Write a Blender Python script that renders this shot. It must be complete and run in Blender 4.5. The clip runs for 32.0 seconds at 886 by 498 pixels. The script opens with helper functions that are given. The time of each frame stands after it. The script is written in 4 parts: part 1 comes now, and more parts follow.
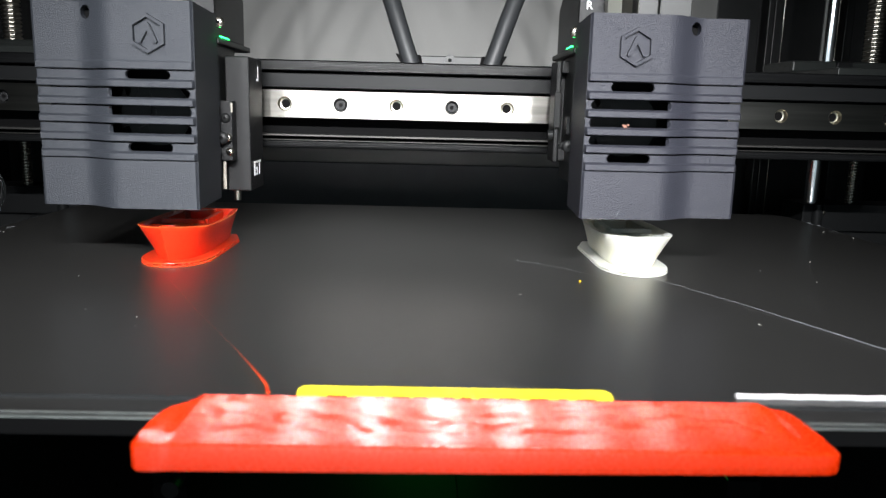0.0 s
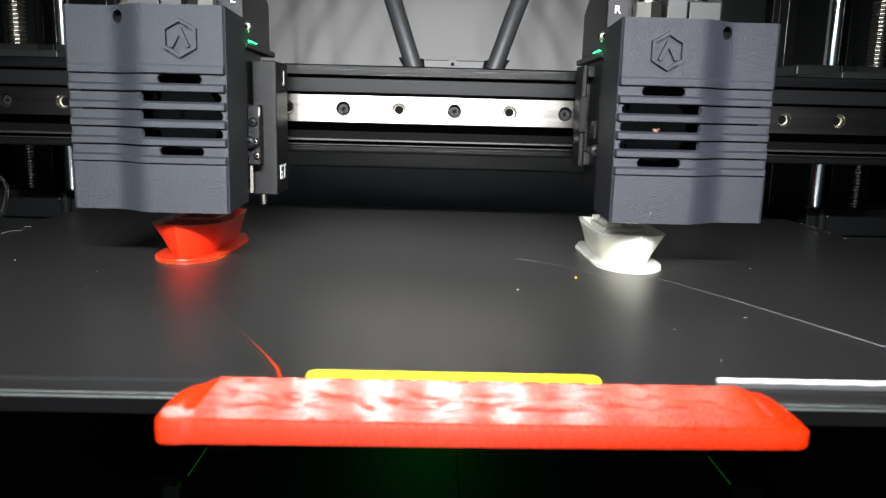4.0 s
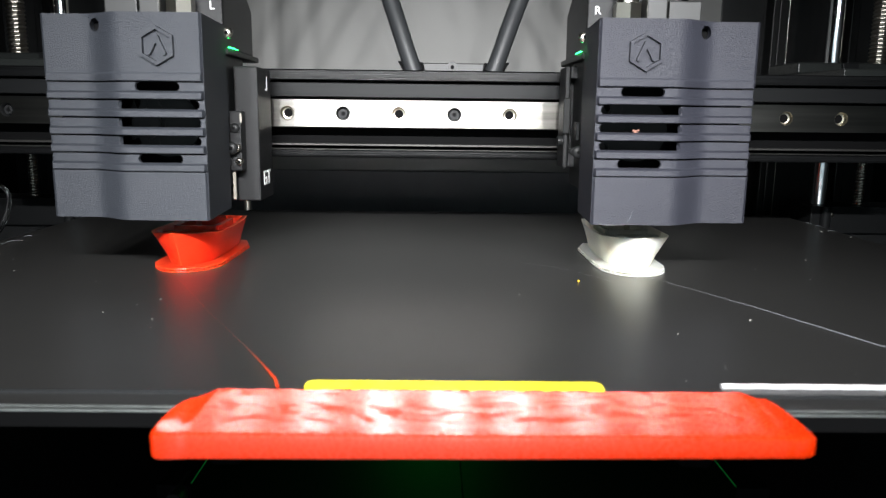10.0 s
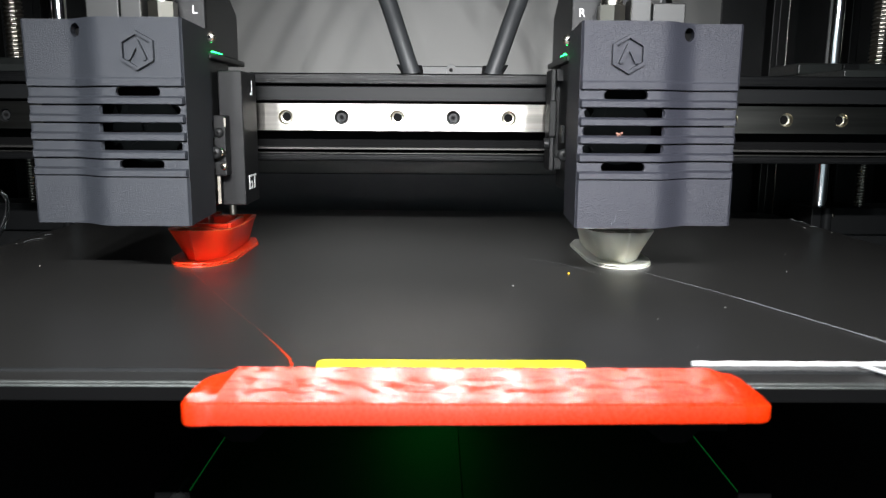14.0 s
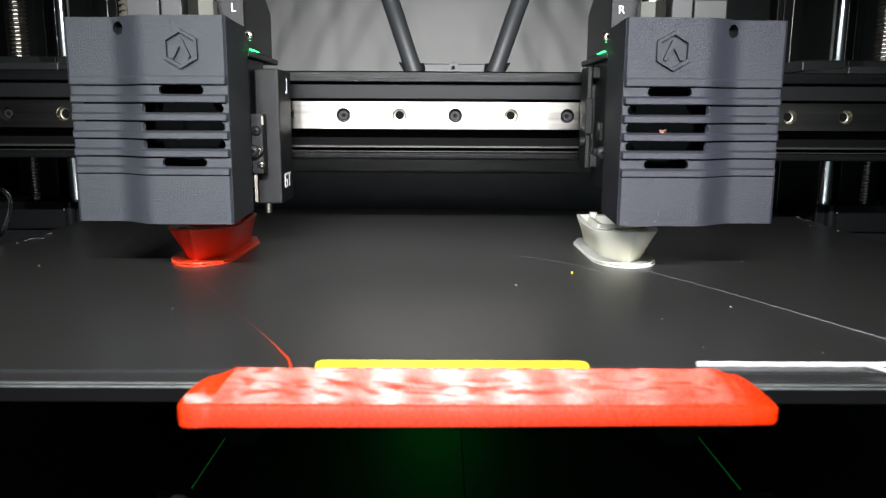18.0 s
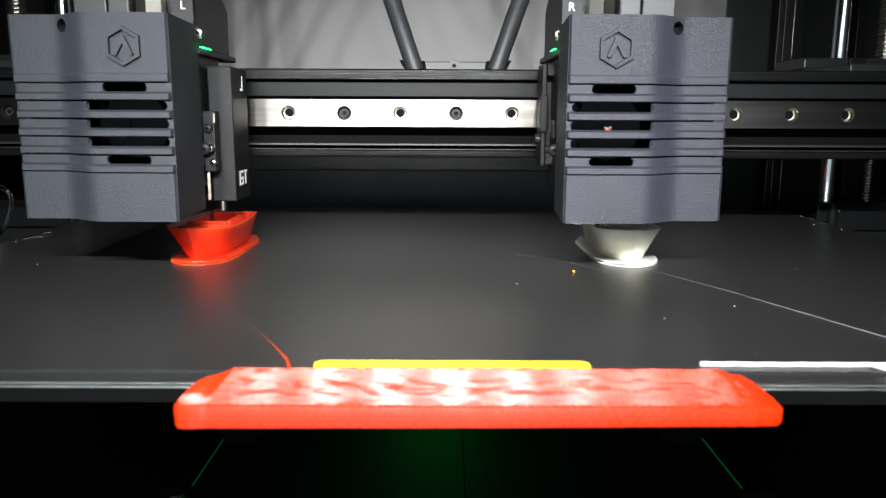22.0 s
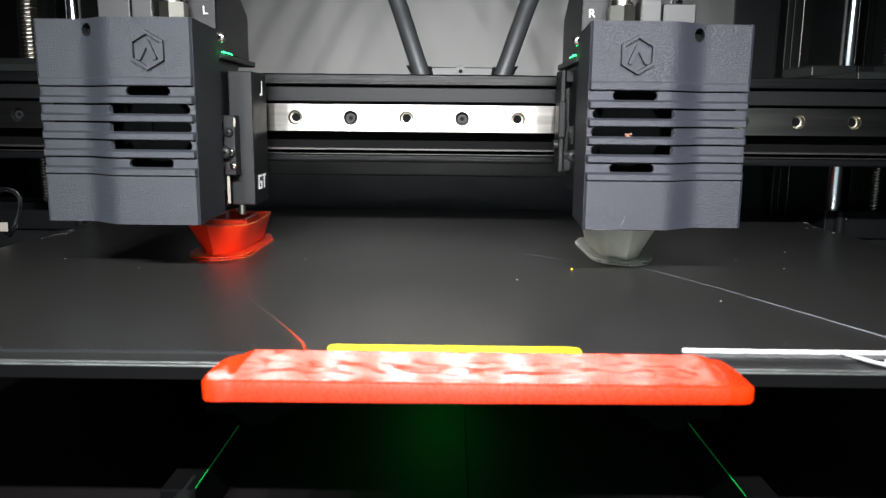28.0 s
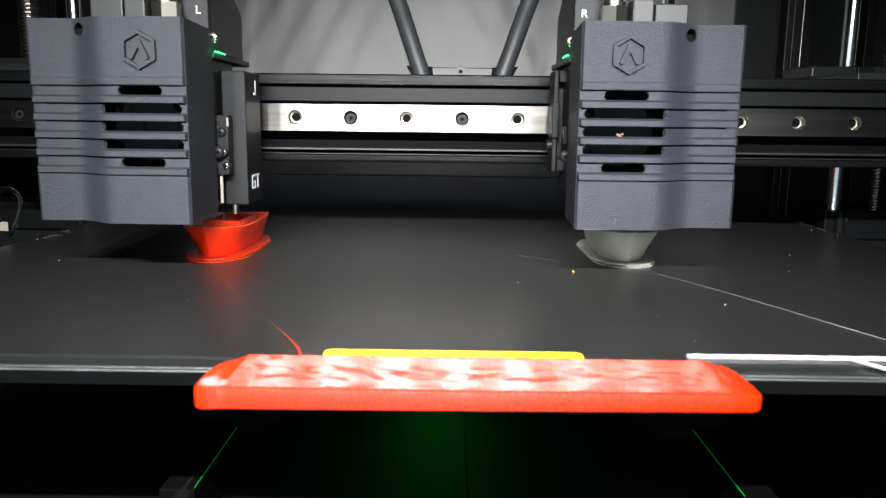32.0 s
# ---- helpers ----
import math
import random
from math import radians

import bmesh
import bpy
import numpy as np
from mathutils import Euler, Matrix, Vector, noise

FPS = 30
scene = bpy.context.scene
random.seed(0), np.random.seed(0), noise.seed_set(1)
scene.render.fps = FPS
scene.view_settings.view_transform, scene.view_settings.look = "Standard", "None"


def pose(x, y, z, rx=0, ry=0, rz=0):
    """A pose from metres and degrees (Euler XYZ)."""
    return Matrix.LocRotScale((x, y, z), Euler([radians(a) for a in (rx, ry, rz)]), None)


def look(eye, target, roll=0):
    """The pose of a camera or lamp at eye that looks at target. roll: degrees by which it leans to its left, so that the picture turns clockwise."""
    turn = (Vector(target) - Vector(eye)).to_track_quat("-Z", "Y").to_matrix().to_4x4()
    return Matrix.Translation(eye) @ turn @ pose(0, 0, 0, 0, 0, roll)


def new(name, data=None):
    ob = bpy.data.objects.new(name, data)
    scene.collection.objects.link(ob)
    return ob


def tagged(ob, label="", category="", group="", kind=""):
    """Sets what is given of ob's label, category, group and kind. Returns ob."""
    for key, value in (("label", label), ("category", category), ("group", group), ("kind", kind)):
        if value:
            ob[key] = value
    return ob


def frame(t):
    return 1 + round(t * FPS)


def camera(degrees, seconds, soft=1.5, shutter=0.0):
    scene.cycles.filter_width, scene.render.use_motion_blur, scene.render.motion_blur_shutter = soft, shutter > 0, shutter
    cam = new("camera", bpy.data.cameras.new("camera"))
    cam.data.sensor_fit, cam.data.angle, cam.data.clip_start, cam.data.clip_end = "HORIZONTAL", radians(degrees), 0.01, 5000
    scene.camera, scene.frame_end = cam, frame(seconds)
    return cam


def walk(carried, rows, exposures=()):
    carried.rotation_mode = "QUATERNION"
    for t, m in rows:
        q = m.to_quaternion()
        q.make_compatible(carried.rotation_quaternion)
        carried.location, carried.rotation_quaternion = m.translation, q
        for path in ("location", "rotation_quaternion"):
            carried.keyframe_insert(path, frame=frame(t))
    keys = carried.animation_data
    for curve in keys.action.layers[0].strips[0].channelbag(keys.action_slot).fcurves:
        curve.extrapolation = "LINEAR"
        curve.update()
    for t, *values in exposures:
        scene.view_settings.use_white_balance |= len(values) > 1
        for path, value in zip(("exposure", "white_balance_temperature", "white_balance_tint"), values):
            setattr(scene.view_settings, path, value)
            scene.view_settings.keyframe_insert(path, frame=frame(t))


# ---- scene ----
cam = camera(61.77, 32.0, soft=1.25)
walk(cam, [
    (0.0, pose(-0.0104, -0.3396, 0.0588, 79.305, -1.439, -1.085)),
    (0.5, pose(-0.0101, -0.3396, 0.0587, 79.438, -1.483, -1.011)),
    (1.0, pose(-0.0099, -0.3396, 0.0586, 79.511, -1.524, -0.922)),
    (1.5, pose(-0.0100, -0.3397, 0.0585, 79.545, -1.558, -0.879)),
    (2.0, pose(-0.0101, -0.3396, 0.0585, 79.542, -1.574, -0.875)),
    (2.5, pose(-0.0100, -0.3394, 0.0583, 79.571, -1.588, -0.836)),
    (3.0, pose(-0.0099, -0.3393, 0.0580, 79.631, -1.578, -0.782)),
    (3.5, pose(-0.0096, -0.3395, 0.0582, 79.650, -1.525, -0.762)),
    (5.5, pose(-0.0096, -0.3384, 0.0586, 79.595, -1.247, -0.776)),
    (6.0, pose(-0.0097, -0.3385, 0.0585, 79.597, -1.305, -0.739)),
    (6.5, pose(-0.0099, -0.3386, 0.0584, 79.616, -1.259, -0.716)),
    (7.0, pose(-0.0097, -0.3386, 0.0585, 79.627, -1.233, -0.646)),
    (7.5, pose(-0.0094, -0.3386, 0.0588, 79.616, -1.181, -0.562)),
    (8.0, pose(-0.0092, -0.3385, 0.0589, 79.592, -1.039, -0.531)),
    (8.5, pose(-0.0089, -0.3382, 0.0588, 79.585, -0.969, -0.509)),
    (9.0, pose(-0.0086, -0.3382, 0.0588, 79.609, -0.929, -0.465)),
    (9.5, pose(-0.0084, -0.3385, 0.0590, 79.665, -0.799, -0.457)),
    (10.0, pose(-0.0081, -0.3384, 0.0594, 79.731, -0.661, -0.507)),
    (10.5, pose(-0.0077, -0.3381, 0.0597, 79.771, -0.558, -0.538)),
    (11.0, pose(-0.0072, -0.3378, 0.0597, 79.763, -0.488, -0.513)),
    (11.5, pose(-0.0071, -0.3375, 0.0596, 79.722, -0.465, -0.489)),
    (12.0, pose(-0.0073, -0.3374, 0.0597, 79.666, -0.456, -0.505)),
    (12.5, pose(-0.0074, -0.3375, 0.0599, 79.662, -0.469, -0.503)),
    (13.0, pose(-0.0073, -0.3377, 0.0599, 79.747, -0.490, -0.460)),
    (13.5, pose(-0.0073, -0.3375, 0.0601, 79.819, -0.449, -0.443)),
    (14.0, pose(-0.0073, -0.3371, 0.0604, 79.802, -0.390, -0.465)),
    (14.5, pose(-0.0074, -0.3364, 0.0606, 79.721, -0.385, -0.510)),
    (16.5, pose(-0.0068, -0.3366, 0.0604, 79.790, -0.306, -0.312)),
    (17.0, pose(-0.0069, -0.3365, 0.0602, 79.749, -0.296, -0.314)),
    (17.5, pose(-0.0067, -0.3365, 0.0600, 79.732, -0.281, -0.240)),
    (18.0, pose(-0.0065, -0.3365, 0.0599, 79.715, -0.270, -0.172)),
    (18.5, pose(-0.0066, -0.3364, 0.0599, 79.690, -0.282, -0.173)),
    (19.0, pose(-0.0068, -0.3362, 0.0599, 79.631, -0.301, -0.200)),
    (19.5, pose(-0.0068, -0.3363, 0.0598, 79.604, -0.298, -0.210)),
    (20.0, pose(-0.0066, -0.3364, 0.0596, 79.652, -0.279, -0.194)),
    (20.5, pose(-0.0063, -0.3364, 0.0595, 79.691, -0.244, -0.174)),
    (21.0, pose(-0.0062, -0.3364, 0.0596, 79.687, -0.221, -0.129)),
    (21.5, pose(-0.0061, -0.3364, 0.0596, 79.649, -0.228, -0.071)),
    (22.0, pose(-0.0061, -0.3362, 0.0595, 79.622, -0.249, -0.042)),
    (22.5, pose(-0.0059, -0.3361, 0.0592, 79.660, -0.286, -0.006)),
    (23.0, pose(-0.0057, -0.3364, 0.0592, 79.702, -0.314, 0.038)),
    (23.5, pose(-0.0058, -0.3367, 0.0595, 79.727, -0.336, 0.050)),
    (24.0, pose(-0.0060, -0.3367, 0.0598, 79.757, -0.388, 0.032)),
    (24.5, pose(-0.0059, -0.3365, 0.0599, 79.812, -0.432, 0.067)),
    (25.0, pose(-0.0056, -0.3367, 0.0597, 79.918, -0.432, 0.213)),
    (25.5, pose(-0.0053, -0.3369, 0.0593, 80.044, -0.422, 0.377)),
    (27.5, pose(-0.0051, -0.3365, 0.0592, 80.014, -0.525, 0.564)),
    (28.0, pose(-0.0051, -0.3368, 0.0594, 80.036, -0.561, 0.590)),
    (28.5, pose(-0.0052, -0.3368, 0.0595, 80.027, -0.576, 0.571)),
    (29.0, pose(-0.0052, -0.3367, 0.0598, 79.991, -0.604, 0.532)),
    (29.5, pose(-0.0053, -0.3367, 0.0599, 79.974, -0.618, 0.467)),
    (30.0, pose(-0.0055, -0.3368, 0.0599, 79.991, -0.665, 0.412)),
    (30.5, pose(-0.0056, -0.3369, 0.0597, 80.050, -0.728, 0.427)),
    (31.0, pose(-0.0054, -0.3368, 0.0595, 80.128, -0.731, 0.493)),
    (31.5, pose(-0.0050, -0.3368, 0.0593, 80.149, -0.702, 0.565)),
    (32.0, pose(-0.0048, -0.3369, 0.0591, 80.099, -0.639, 0.639)),
], exposures=[(0.0, -0.02), (3.0, 0.0), (8.0, -0.03), (10.0, -0.03), (11.2, 0.0), (12.0, 0.22), (13.0, 0.0), (14.0, -0.12), (17.0, -0.02), (19.0, -0.16), (20.0, -0.12), (22.0, 0.03), (23.0, 0.0), (25.0, 0.08), (28.0, 0.02), (30.0, 0.07), (32.0, 0.04)])

# the lens is focused on the tool heads; the handle close to it goes soft
cam.data.dof.use_dof, cam.data.dof.focus_distance, cam.data.dof.aperture_fstop = True, 0.36, 27.0

# ---- light: a row of white LEDs over the front opening, a dim room, small green LEDs ----
world = bpy.data.worlds.new("room")
scene.world = world
world.use_nodes = True
wn, wl = world.node_tree.nodes, world.node_tree.links
wn["Background"].inputs[1].default_value = 0.62
# the room is lighter and cooler towards -x
way, split, fade = wn.new("ShaderNodeTexCoord"), wn.new("ShaderNodeSeparateXYZ"), wn.new("ShaderNodeMapRange")
tone = wn.new("ShaderNodeMix")
tone.data_type = "RGBA"
fade.inputs["From Min"].default_value, fade.inputs["From Max"].default_value = -1.0, 1.0
tone.inputs["A"].default_value, tone.inputs["B"].default_value = (1.15, 1.5, 1.6, 1), (0.2, 0.18, 0.21, 1)
wl.new(way.outputs["Generated"], split.inputs[0])
wl.new(split.outputs["X"], fade.inputs["Value"])
wl.new(fade.outputs[0], tone.inputs["Factor"])
wl.new(tone.outputs["Result"], wn["Background"].inputs[0])
LED_Y, LED_Z, LED_STEP = -0.385, 0.188, 0.0375
for i in range(-4, 5):
    lamp = bpy.data.lights.new("led", "AREA")
    # the strip is a little dimmer towards its ends, most at the far one
    lamp.energy, lamp.color, lamp.size = 0.129 * (1.33 - 0.145 * abs(i) - 0.035 * i), (0.975, 0.985, 1.0), 0.005
    lamp.spread = radians(62)
    ob = new("led_light", lamp)
    ob.matrix_basis = look((i * LED_STEP, LED_Y, LED_Z), (i * LED_STEP, -0.09, 0.039))

MM = 0.001


# ---- materials ----
def mat(name, base, rough=0.5, metal=0.0, spec=0.5, vary=0.15, scale=60.0, bump=0.0, bump_scale=1500.0, stretch=(1, 1, 1), spread=0.1, emit=0.0, coat=0.0, trans=0.0, aniso=0.0, grain=(0, 0, 1), sss=0.0, sss_scale=0.5):
    m = bpy.data.materials.new(name)
    m.use_nodes = True
    nt = m.node_tree
    b = nt.nodes["Principled BSDF"]
    b.inputs["Metallic"].default_value = metal
    b.inputs["Specular IOR Level"].default_value = spec
    b.inputs["Coat Weight"].default_value = coat
    b.inputs["Transmission Weight"].default_value = trans
    b.inputs["Anisotropic"].default_value = aniso
    if aniso:
        up = nt.nodes.new("ShaderNodeCombineXYZ")
        for k in range(3):
            up.inputs[k].default_value = grain[k]
        nt.links.new(up.outputs[0], b.inputs["Tangent"])
    if sss:
        b.inputs["Subsurface Weight"].default_value = sss
        b.inputs["Subsurface Radius"].default_value = (0.004, 0.0037, 0.0033)
        b.inputs["Subsurface Scale"].default_value = sss_scale
    tc = nt.nodes.new("ShaderNodeTexCoord")
    mp = nt.nodes.new("ShaderNodeMapping")
    mp.inputs["Scale"].default_value = stretch
    nt.links.new(tc.outputs["Object"], mp.inputs["Vector"])
    big = nt.nodes.new("ShaderNodeTexNoise")
    big.inputs["Scale"].default_value, big.inputs["Detail"].default_value = scale, 6
    fine = nt.nodes.new("ShaderNodeTexNoise")
    fine.inputs["Scale"].default_value, fine.inputs["Detail"].default_value = bump_scale, 4
    nt.links.new(mp.outputs[0], big.inputs["Vector"])
    nt.links.new(mp.outputs[0], fine.inputs["Vector"])
    ramp = nt.nodes.new("ShaderNodeMix")
    ramp.data_type = "RGBA"
    lo = [max(0.0, c * (1 - vary)) for c in base]
    hi = [min(1.0, c * (1 + vary)) for c in base]
    ramp.inputs["A"].default_value, ramp.inputs["B"].default_value = (*lo, 1), (*hi, 1)
    nt.links.new(big.outputs["Fac"], ramp.inputs["Factor"])
    nt.links.new(ramp.outputs["Result"], b.inputs["Base Color"])
    rr = nt.nodes.new("ShaderNodeMapRange")
    rr.inputs["To Min"].default_value, rr.inputs["To Max"].default_value = max(0.02, rough - spread), min(1.0, rough + spread)
    nt.links.new(fine.outputs["Fac"], rr.inputs["Value"])
    nt.links.new(rr.outputs[0], b.inputs["Roughness"])
    if bump:
        bp = nt.nodes.new("ShaderNodeBump")
        bp.inputs["Strength"].default_value, bp.inputs["Distance"].default_value = 1.0, bump
        nt.links.new(fine.outputs["Fac"], bp.inputs["Height"])
        nt.links.new(bp.outputs[0], b.inputs["Normal"])
    if emit:
        b.inputs["Emission Color"].default_value = (*base, 1)
        b.inputs["Emission Strength"].default_value = emit
    return m


def layered(name, base, rough, axis, step, depth, spec=0.5, sss=0.0, sss_scale=1.5):
    """Printed plastic: fine ridges along one axis."""
    m = mat(name, base, rough, spec=spec, vary=0.12, scale=90, bump=0.00002, bump_scale=2500, sss=sss, sss_scale=sss_scale)
    nt = m.node_tree
    b = nt.nodes["Principled BSDF"]
    tc = nt.nodes.new("ShaderNodeTexCoord")
    w = nt.nodes.new("ShaderNodeTexWave")
    w.bands_direction = axis
    w.inputs["Scale"].default_value = 0.314 / step
    w.inputs["Distortion"].default_value = 0.6
    w.inputs["Detail Scale"].default_value = 40
    nt.links.new(tc.outputs["Object"], w.inputs["Vector"])
    bp = nt.nodes.new("ShaderNodeBump")
    bp.inputs["Strength"].default_value, bp.inputs["Distance"].default_value = 1.0, depth
    nt.links.new(w.outputs["Fac"], bp.inputs["Height"])
    old = b.inputs["Normal"].links[0].from_node
    nt.links.new(old.outputs[0], bp.inputs["Normal"])
    nt.links.new(bp.outputs[0], b.inputs["Normal"])
    return m


def fuzzy(name, base, along=0.65):
    """Matt printed plastic: a sandy grain drawn out along the printed lines."""
    m = mat(name, base, 0.6, vary=0.14, scale=45, bump=0.00006, bump_scale=4200, stretch=(0.55, 0.8, 1.3))
    nt = m.node_tree
    b = nt.nodes["Principled BSDF"]
    tc = nt.nodes.new("ShaderNodeTexCoord")
    mp = nt.nodes.new("ShaderNodeMapping")
    mp.inputs["Scale"].default_value = (along, 0.8, 1.15)
    nt.links.new(tc.outputs["Object"], mp.inputs["Vector"])
    grit = nt.nodes.new("ShaderNodeTexNoise")
    grit.inputs["Scale"].default_value, grit.inputs["Detail"].default_value = 3700, 1
    nt.links.new(mp.outputs[0], grit.inputs["Vector"])
    peak = nt.nodes.new("ShaderNodeMapRange")
    peak.inputs["From Min"].default_value, peak.inputs["From Max"].default_value = 0.4, 0.72
    nt.links.new(grit.outputs["Fac"], peak.inputs["Value"])
    bp = nt.nodes.new("ShaderNodeBump")
    bp.inputs["Strength"].default_value, bp.inputs["Distance"].default_value = 1.0, 0.0001
    nt.links.new(peak.outputs[0], bp.inputs["Height"])
    old = b.inputs["Normal"].links[0].from_node
    nt.links.new(old.outputs[0], bp.inputs["Normal"])
    nt.links.new(bp.outputs[0], b.inputs["Normal"])
    return m


M_COVER_L = fuzzy("slate_printed_plastic", (0.0180, 0.0208, 0.0270))
# more purple than the left cover, and darkened for the weaker light on its side
M_COVER_R = fuzzy("indigo_grey_plastic_dimmed", (0.0166, 0.0177, 0.0258), 0.4)
M_BLACK = mat("black_painted_metal", (0.0125, 0.013, 0.0133), 0.40, spec=0.22, vary=0.3, bump=0.00003, bump_scale=2500)
M_FLANGE = mat("dark_grey_green_paint", (0.021, 0.0235, 0.0225), 0.3, spec=0.3, vary=0.2, bump=0.00002, bump_scale=2500)
M_GRAINY = mat("black_textured_paint", (0.009, 0.0093, 0.010), 0.48, spec=0.3, vary=0.25, bump=0.00014, bump_scale=2300)
M_ANOD = mat("black_anodised_aluminium", (0.0095, 0.010, 0.0105), 0.38, metal=0.05, spec=0.15, vary=0.2, bump=0.00001, stretch=(0.03, 1, 1))
M_ROLL = mat("scratched_black_aluminium", (0.005, 0.0052, 0.0055), 0.3, spec=0.15, vary=0.9, scale=700, bump=0.00008, bump_scale=2200, stretch=(0.015, 1, 1), spread=0.16)
M_RIDGE = mat("bare_aluminium_edge", (0.085, 0.084, 0.08), 0.34, metal=0.8, vary=0.3, scale=400, stretch=(0.02, 1, 1))
# near-black: shade of recesses and undersides put into the colour; also the dark print
M_DARK = mat("near_black_shade_and_print", (0.0038, 0.0038, 0.004), 0.7, spec=0.04)
M_STEEL = mat("ground_steel_rail", (0.215, 0.207, 0.190), 0.37, metal=1.0, vary=0.75, scale=300, bump=0.00001, bump_scale=2600, stretch=(0.04, 1, 0.9), spread=0.08, aniso=0.85)
M_CHROME = mat("polished_steel_rod", (0.75, 0.76, 0.78), 0.12, metal=1.0, vary=0.05)
M_SCREW = mat("bright_screw_steel", (0.7, 0.66, 0.58), 0.25, metal=1.0, vary=0.1)
M_BRASS = mat("nickel_brass", (0.60, 0.56, 0.46), 0.28, metal=1.0, vary=0.08, spread=0.03)
M_PANEL = mat("brushed_grey_panel", (0.160, 0.159, 0.153), 0.52, metal=0.3, vary=0.08, scale=25, bump=0.00001, bump_scale=1800)
M_BED = mat("black_build_sheet", (0.0190, 0.0187, 0.0180), 0.36, spec=0.46, vary=0.15, scale=14, bump=0.00003, bump_scale=2600)
M_BASE = mat("worn_bed_edge", (0.13, 0.14, 0.135), 0.42, metal=0.7, vary=0.95, scale=160, bump=0.0001, bump_scale=1500, stretch=(0.35, 1, 1))
M_GLASS_EDGE = mat("dark_bed_glass", (0.02, 0.021, 0.022), 0.2, vary=0.2)
M_RED = mat("glossy_red_print", (0.66, 0.028, 0.002), 0.275, spec=0.6, vary=0.1, scale=90, bump=0.000008, bump_scale=1500, spread=0.03, sss=0.05, aniso=1.0, grain=(0, 1, 0.3))
M_BOAT_RED = layered("red_printed_boat", (0.80, 0.035, 0.008), 0.3, "Z", 0.0005, 0.00002, sss=0.7, sss_scale=2.0)
M_BOAT_WHITE = layered("white_printed_boat", (0.93, 0.89, 0.74), 0.4, "Z", 0.0005, 0.00002, sss=0.8, sss_scale=2.5)
M_YELLOW = mat("yellow_label", (0.93, 0.76, 0.03), 0.35, vary=0.04)
M_WHITE = mat("white_plastic", (0.75, 0.75, 0.76), 0.4, vary=0.05)
M_INK = mat("white_print", (0.85, 0.85, 0.85), 0.5, vary=0.03)
M_CABLE = mat("grey_cable_sleeve", (0.026, 0.028, 0.030), 0.45, vary=0.2, bump=0.00008, bump_scale=1800)
M_GREEN = mat("green_led", (0.02, 1.0, 0.18), 0.3, emit=8.0)
# weak glow standing in for the green reflection on the rail edges; no lamp
M_GLINT = mat("green_light_guide", (0.005, 0.5, 0.08), 0.4, emit=0.07)
M_CLEAR = mat("clear_tube", (0.9, 0.95, 0.95), 0.08, trans=1.0, vary=0.02)
M_CRUMB = mat("pale_crumb", (0.26, 0.26, 0.24), 0.5)
M_STRAND = mat("pale_strand", (0.40, 0.42, 0.45), 0.4)
M_AMBER = mat("amber_crumb", (0.75, 0.45, 0.02), 0.4)
M_RIB = mat("beige_ribbed_hose", (0.32, 0.29, 0.23), 0.5, vary=0.15)
M_FLOOR = mat("black_floor_sheet", (0.012, 0.0105, 0.011), 0.6, spec=0.12, vary=0.25, scale=20)
M_BAR = mat("grey_clamp_plastic", (0.020, 0.0205, 0.020), 0.45)
# a black sheet coloured grey: lens haze over the shaded panel put into its base
M_SHEET = mat("haze_lifted_black_sheet", (0.13, 0.13, 0.137), 0.6, spec=0.3)
M_CREAM = mat("cream_plastic", (0.36, 0.33, 0.28), 0.5)
M_LEAD = mat("lead_screw_steel", (0.34, 0.32, 0.28), 0.34, metal=1.0, vary=0.15)
M_NICKEL = mat("dull_nickel", (0.34, 0.33, 0.29), 0.32, metal=1.0, vary=0.08, spread=0.03)
M_COPPER = mat("copper_tip", (0.6, 0.3, 0.22), 0.3, metal=1.0)


# ---- mesh helpers, all lengths in millimetres ----
def part(name, bm, material, parent=None, label="", smooth=False, sharp=35):
    me = bpy.data.meshes.new(name)
    bmesh.ops.recalc_face_normals(bm, faces=bm.faces)
    bm.to_mesh(me)
    bm.free()
    me.materials.append(material)
    if smooth:
        for p in me.polygons:
            p.use_smooth = True
        me.set_sharp_from_angle(angle=radians(sharp))
    ob = new(name, me)
    if parent is not None:
        ob.parent = parent
    if label:
        tagged(ob, label)
    return ob


def thing(name, label, category, group="", kind="", at=(0, 0, 0)):
    ob = new(name)
    ob.empty_display_size = 0.01
    ob.location = [c * MM for c in at]
    return tagged(ob, label, category, group, kind)


def add_box(bm, x0, x1, y0, y1, z0, z1, bevel=0.0):
    r = bmesh.ops.create_cube(bm, size=1.0, matrix=Matrix.Translation(((x0 + x1) / 2 * MM, (y0 + y1) / 2 * MM, (z0 + z1) / 2 * MM)) @ Matrix.Diagonal(((x1 - x0) * MM, (y1 - y0) * MM, (z1 - z0) * MM, 1)))
    if bevel:
        edges = list({e for v in r["verts"] for e in v.link_edges})
        bmesh.ops.bevel(bm, geom=edges, offset=bevel * MM, segments=2, affect="EDGES", profile=0.5)
    return bm


def box(x0, x1, y0, y1, z0, z1, bevel=0.4):
    return add_box(bmesh.new(), x0, x1, y0, y1, z0, z1, bevel)


def add_cyl(bm, c, r, length, axis="z", seg=24, r2=None):
    turn = {"z": Matrix.Identity(4), "x": Matrix.Rotation(radians(90), 4, "Y"), "y": Matrix.Rotation(radians(-90), 4, "X")}[axis]
    bmesh.ops.create_cone(bm, cap_ends=True, segments=seg, radius1=r * MM, radius2=(r if r2 is None else r2) * MM, depth=length * MM, matrix=Matrix.Translation([a * MM for a in c]) @ turn)
    return bm


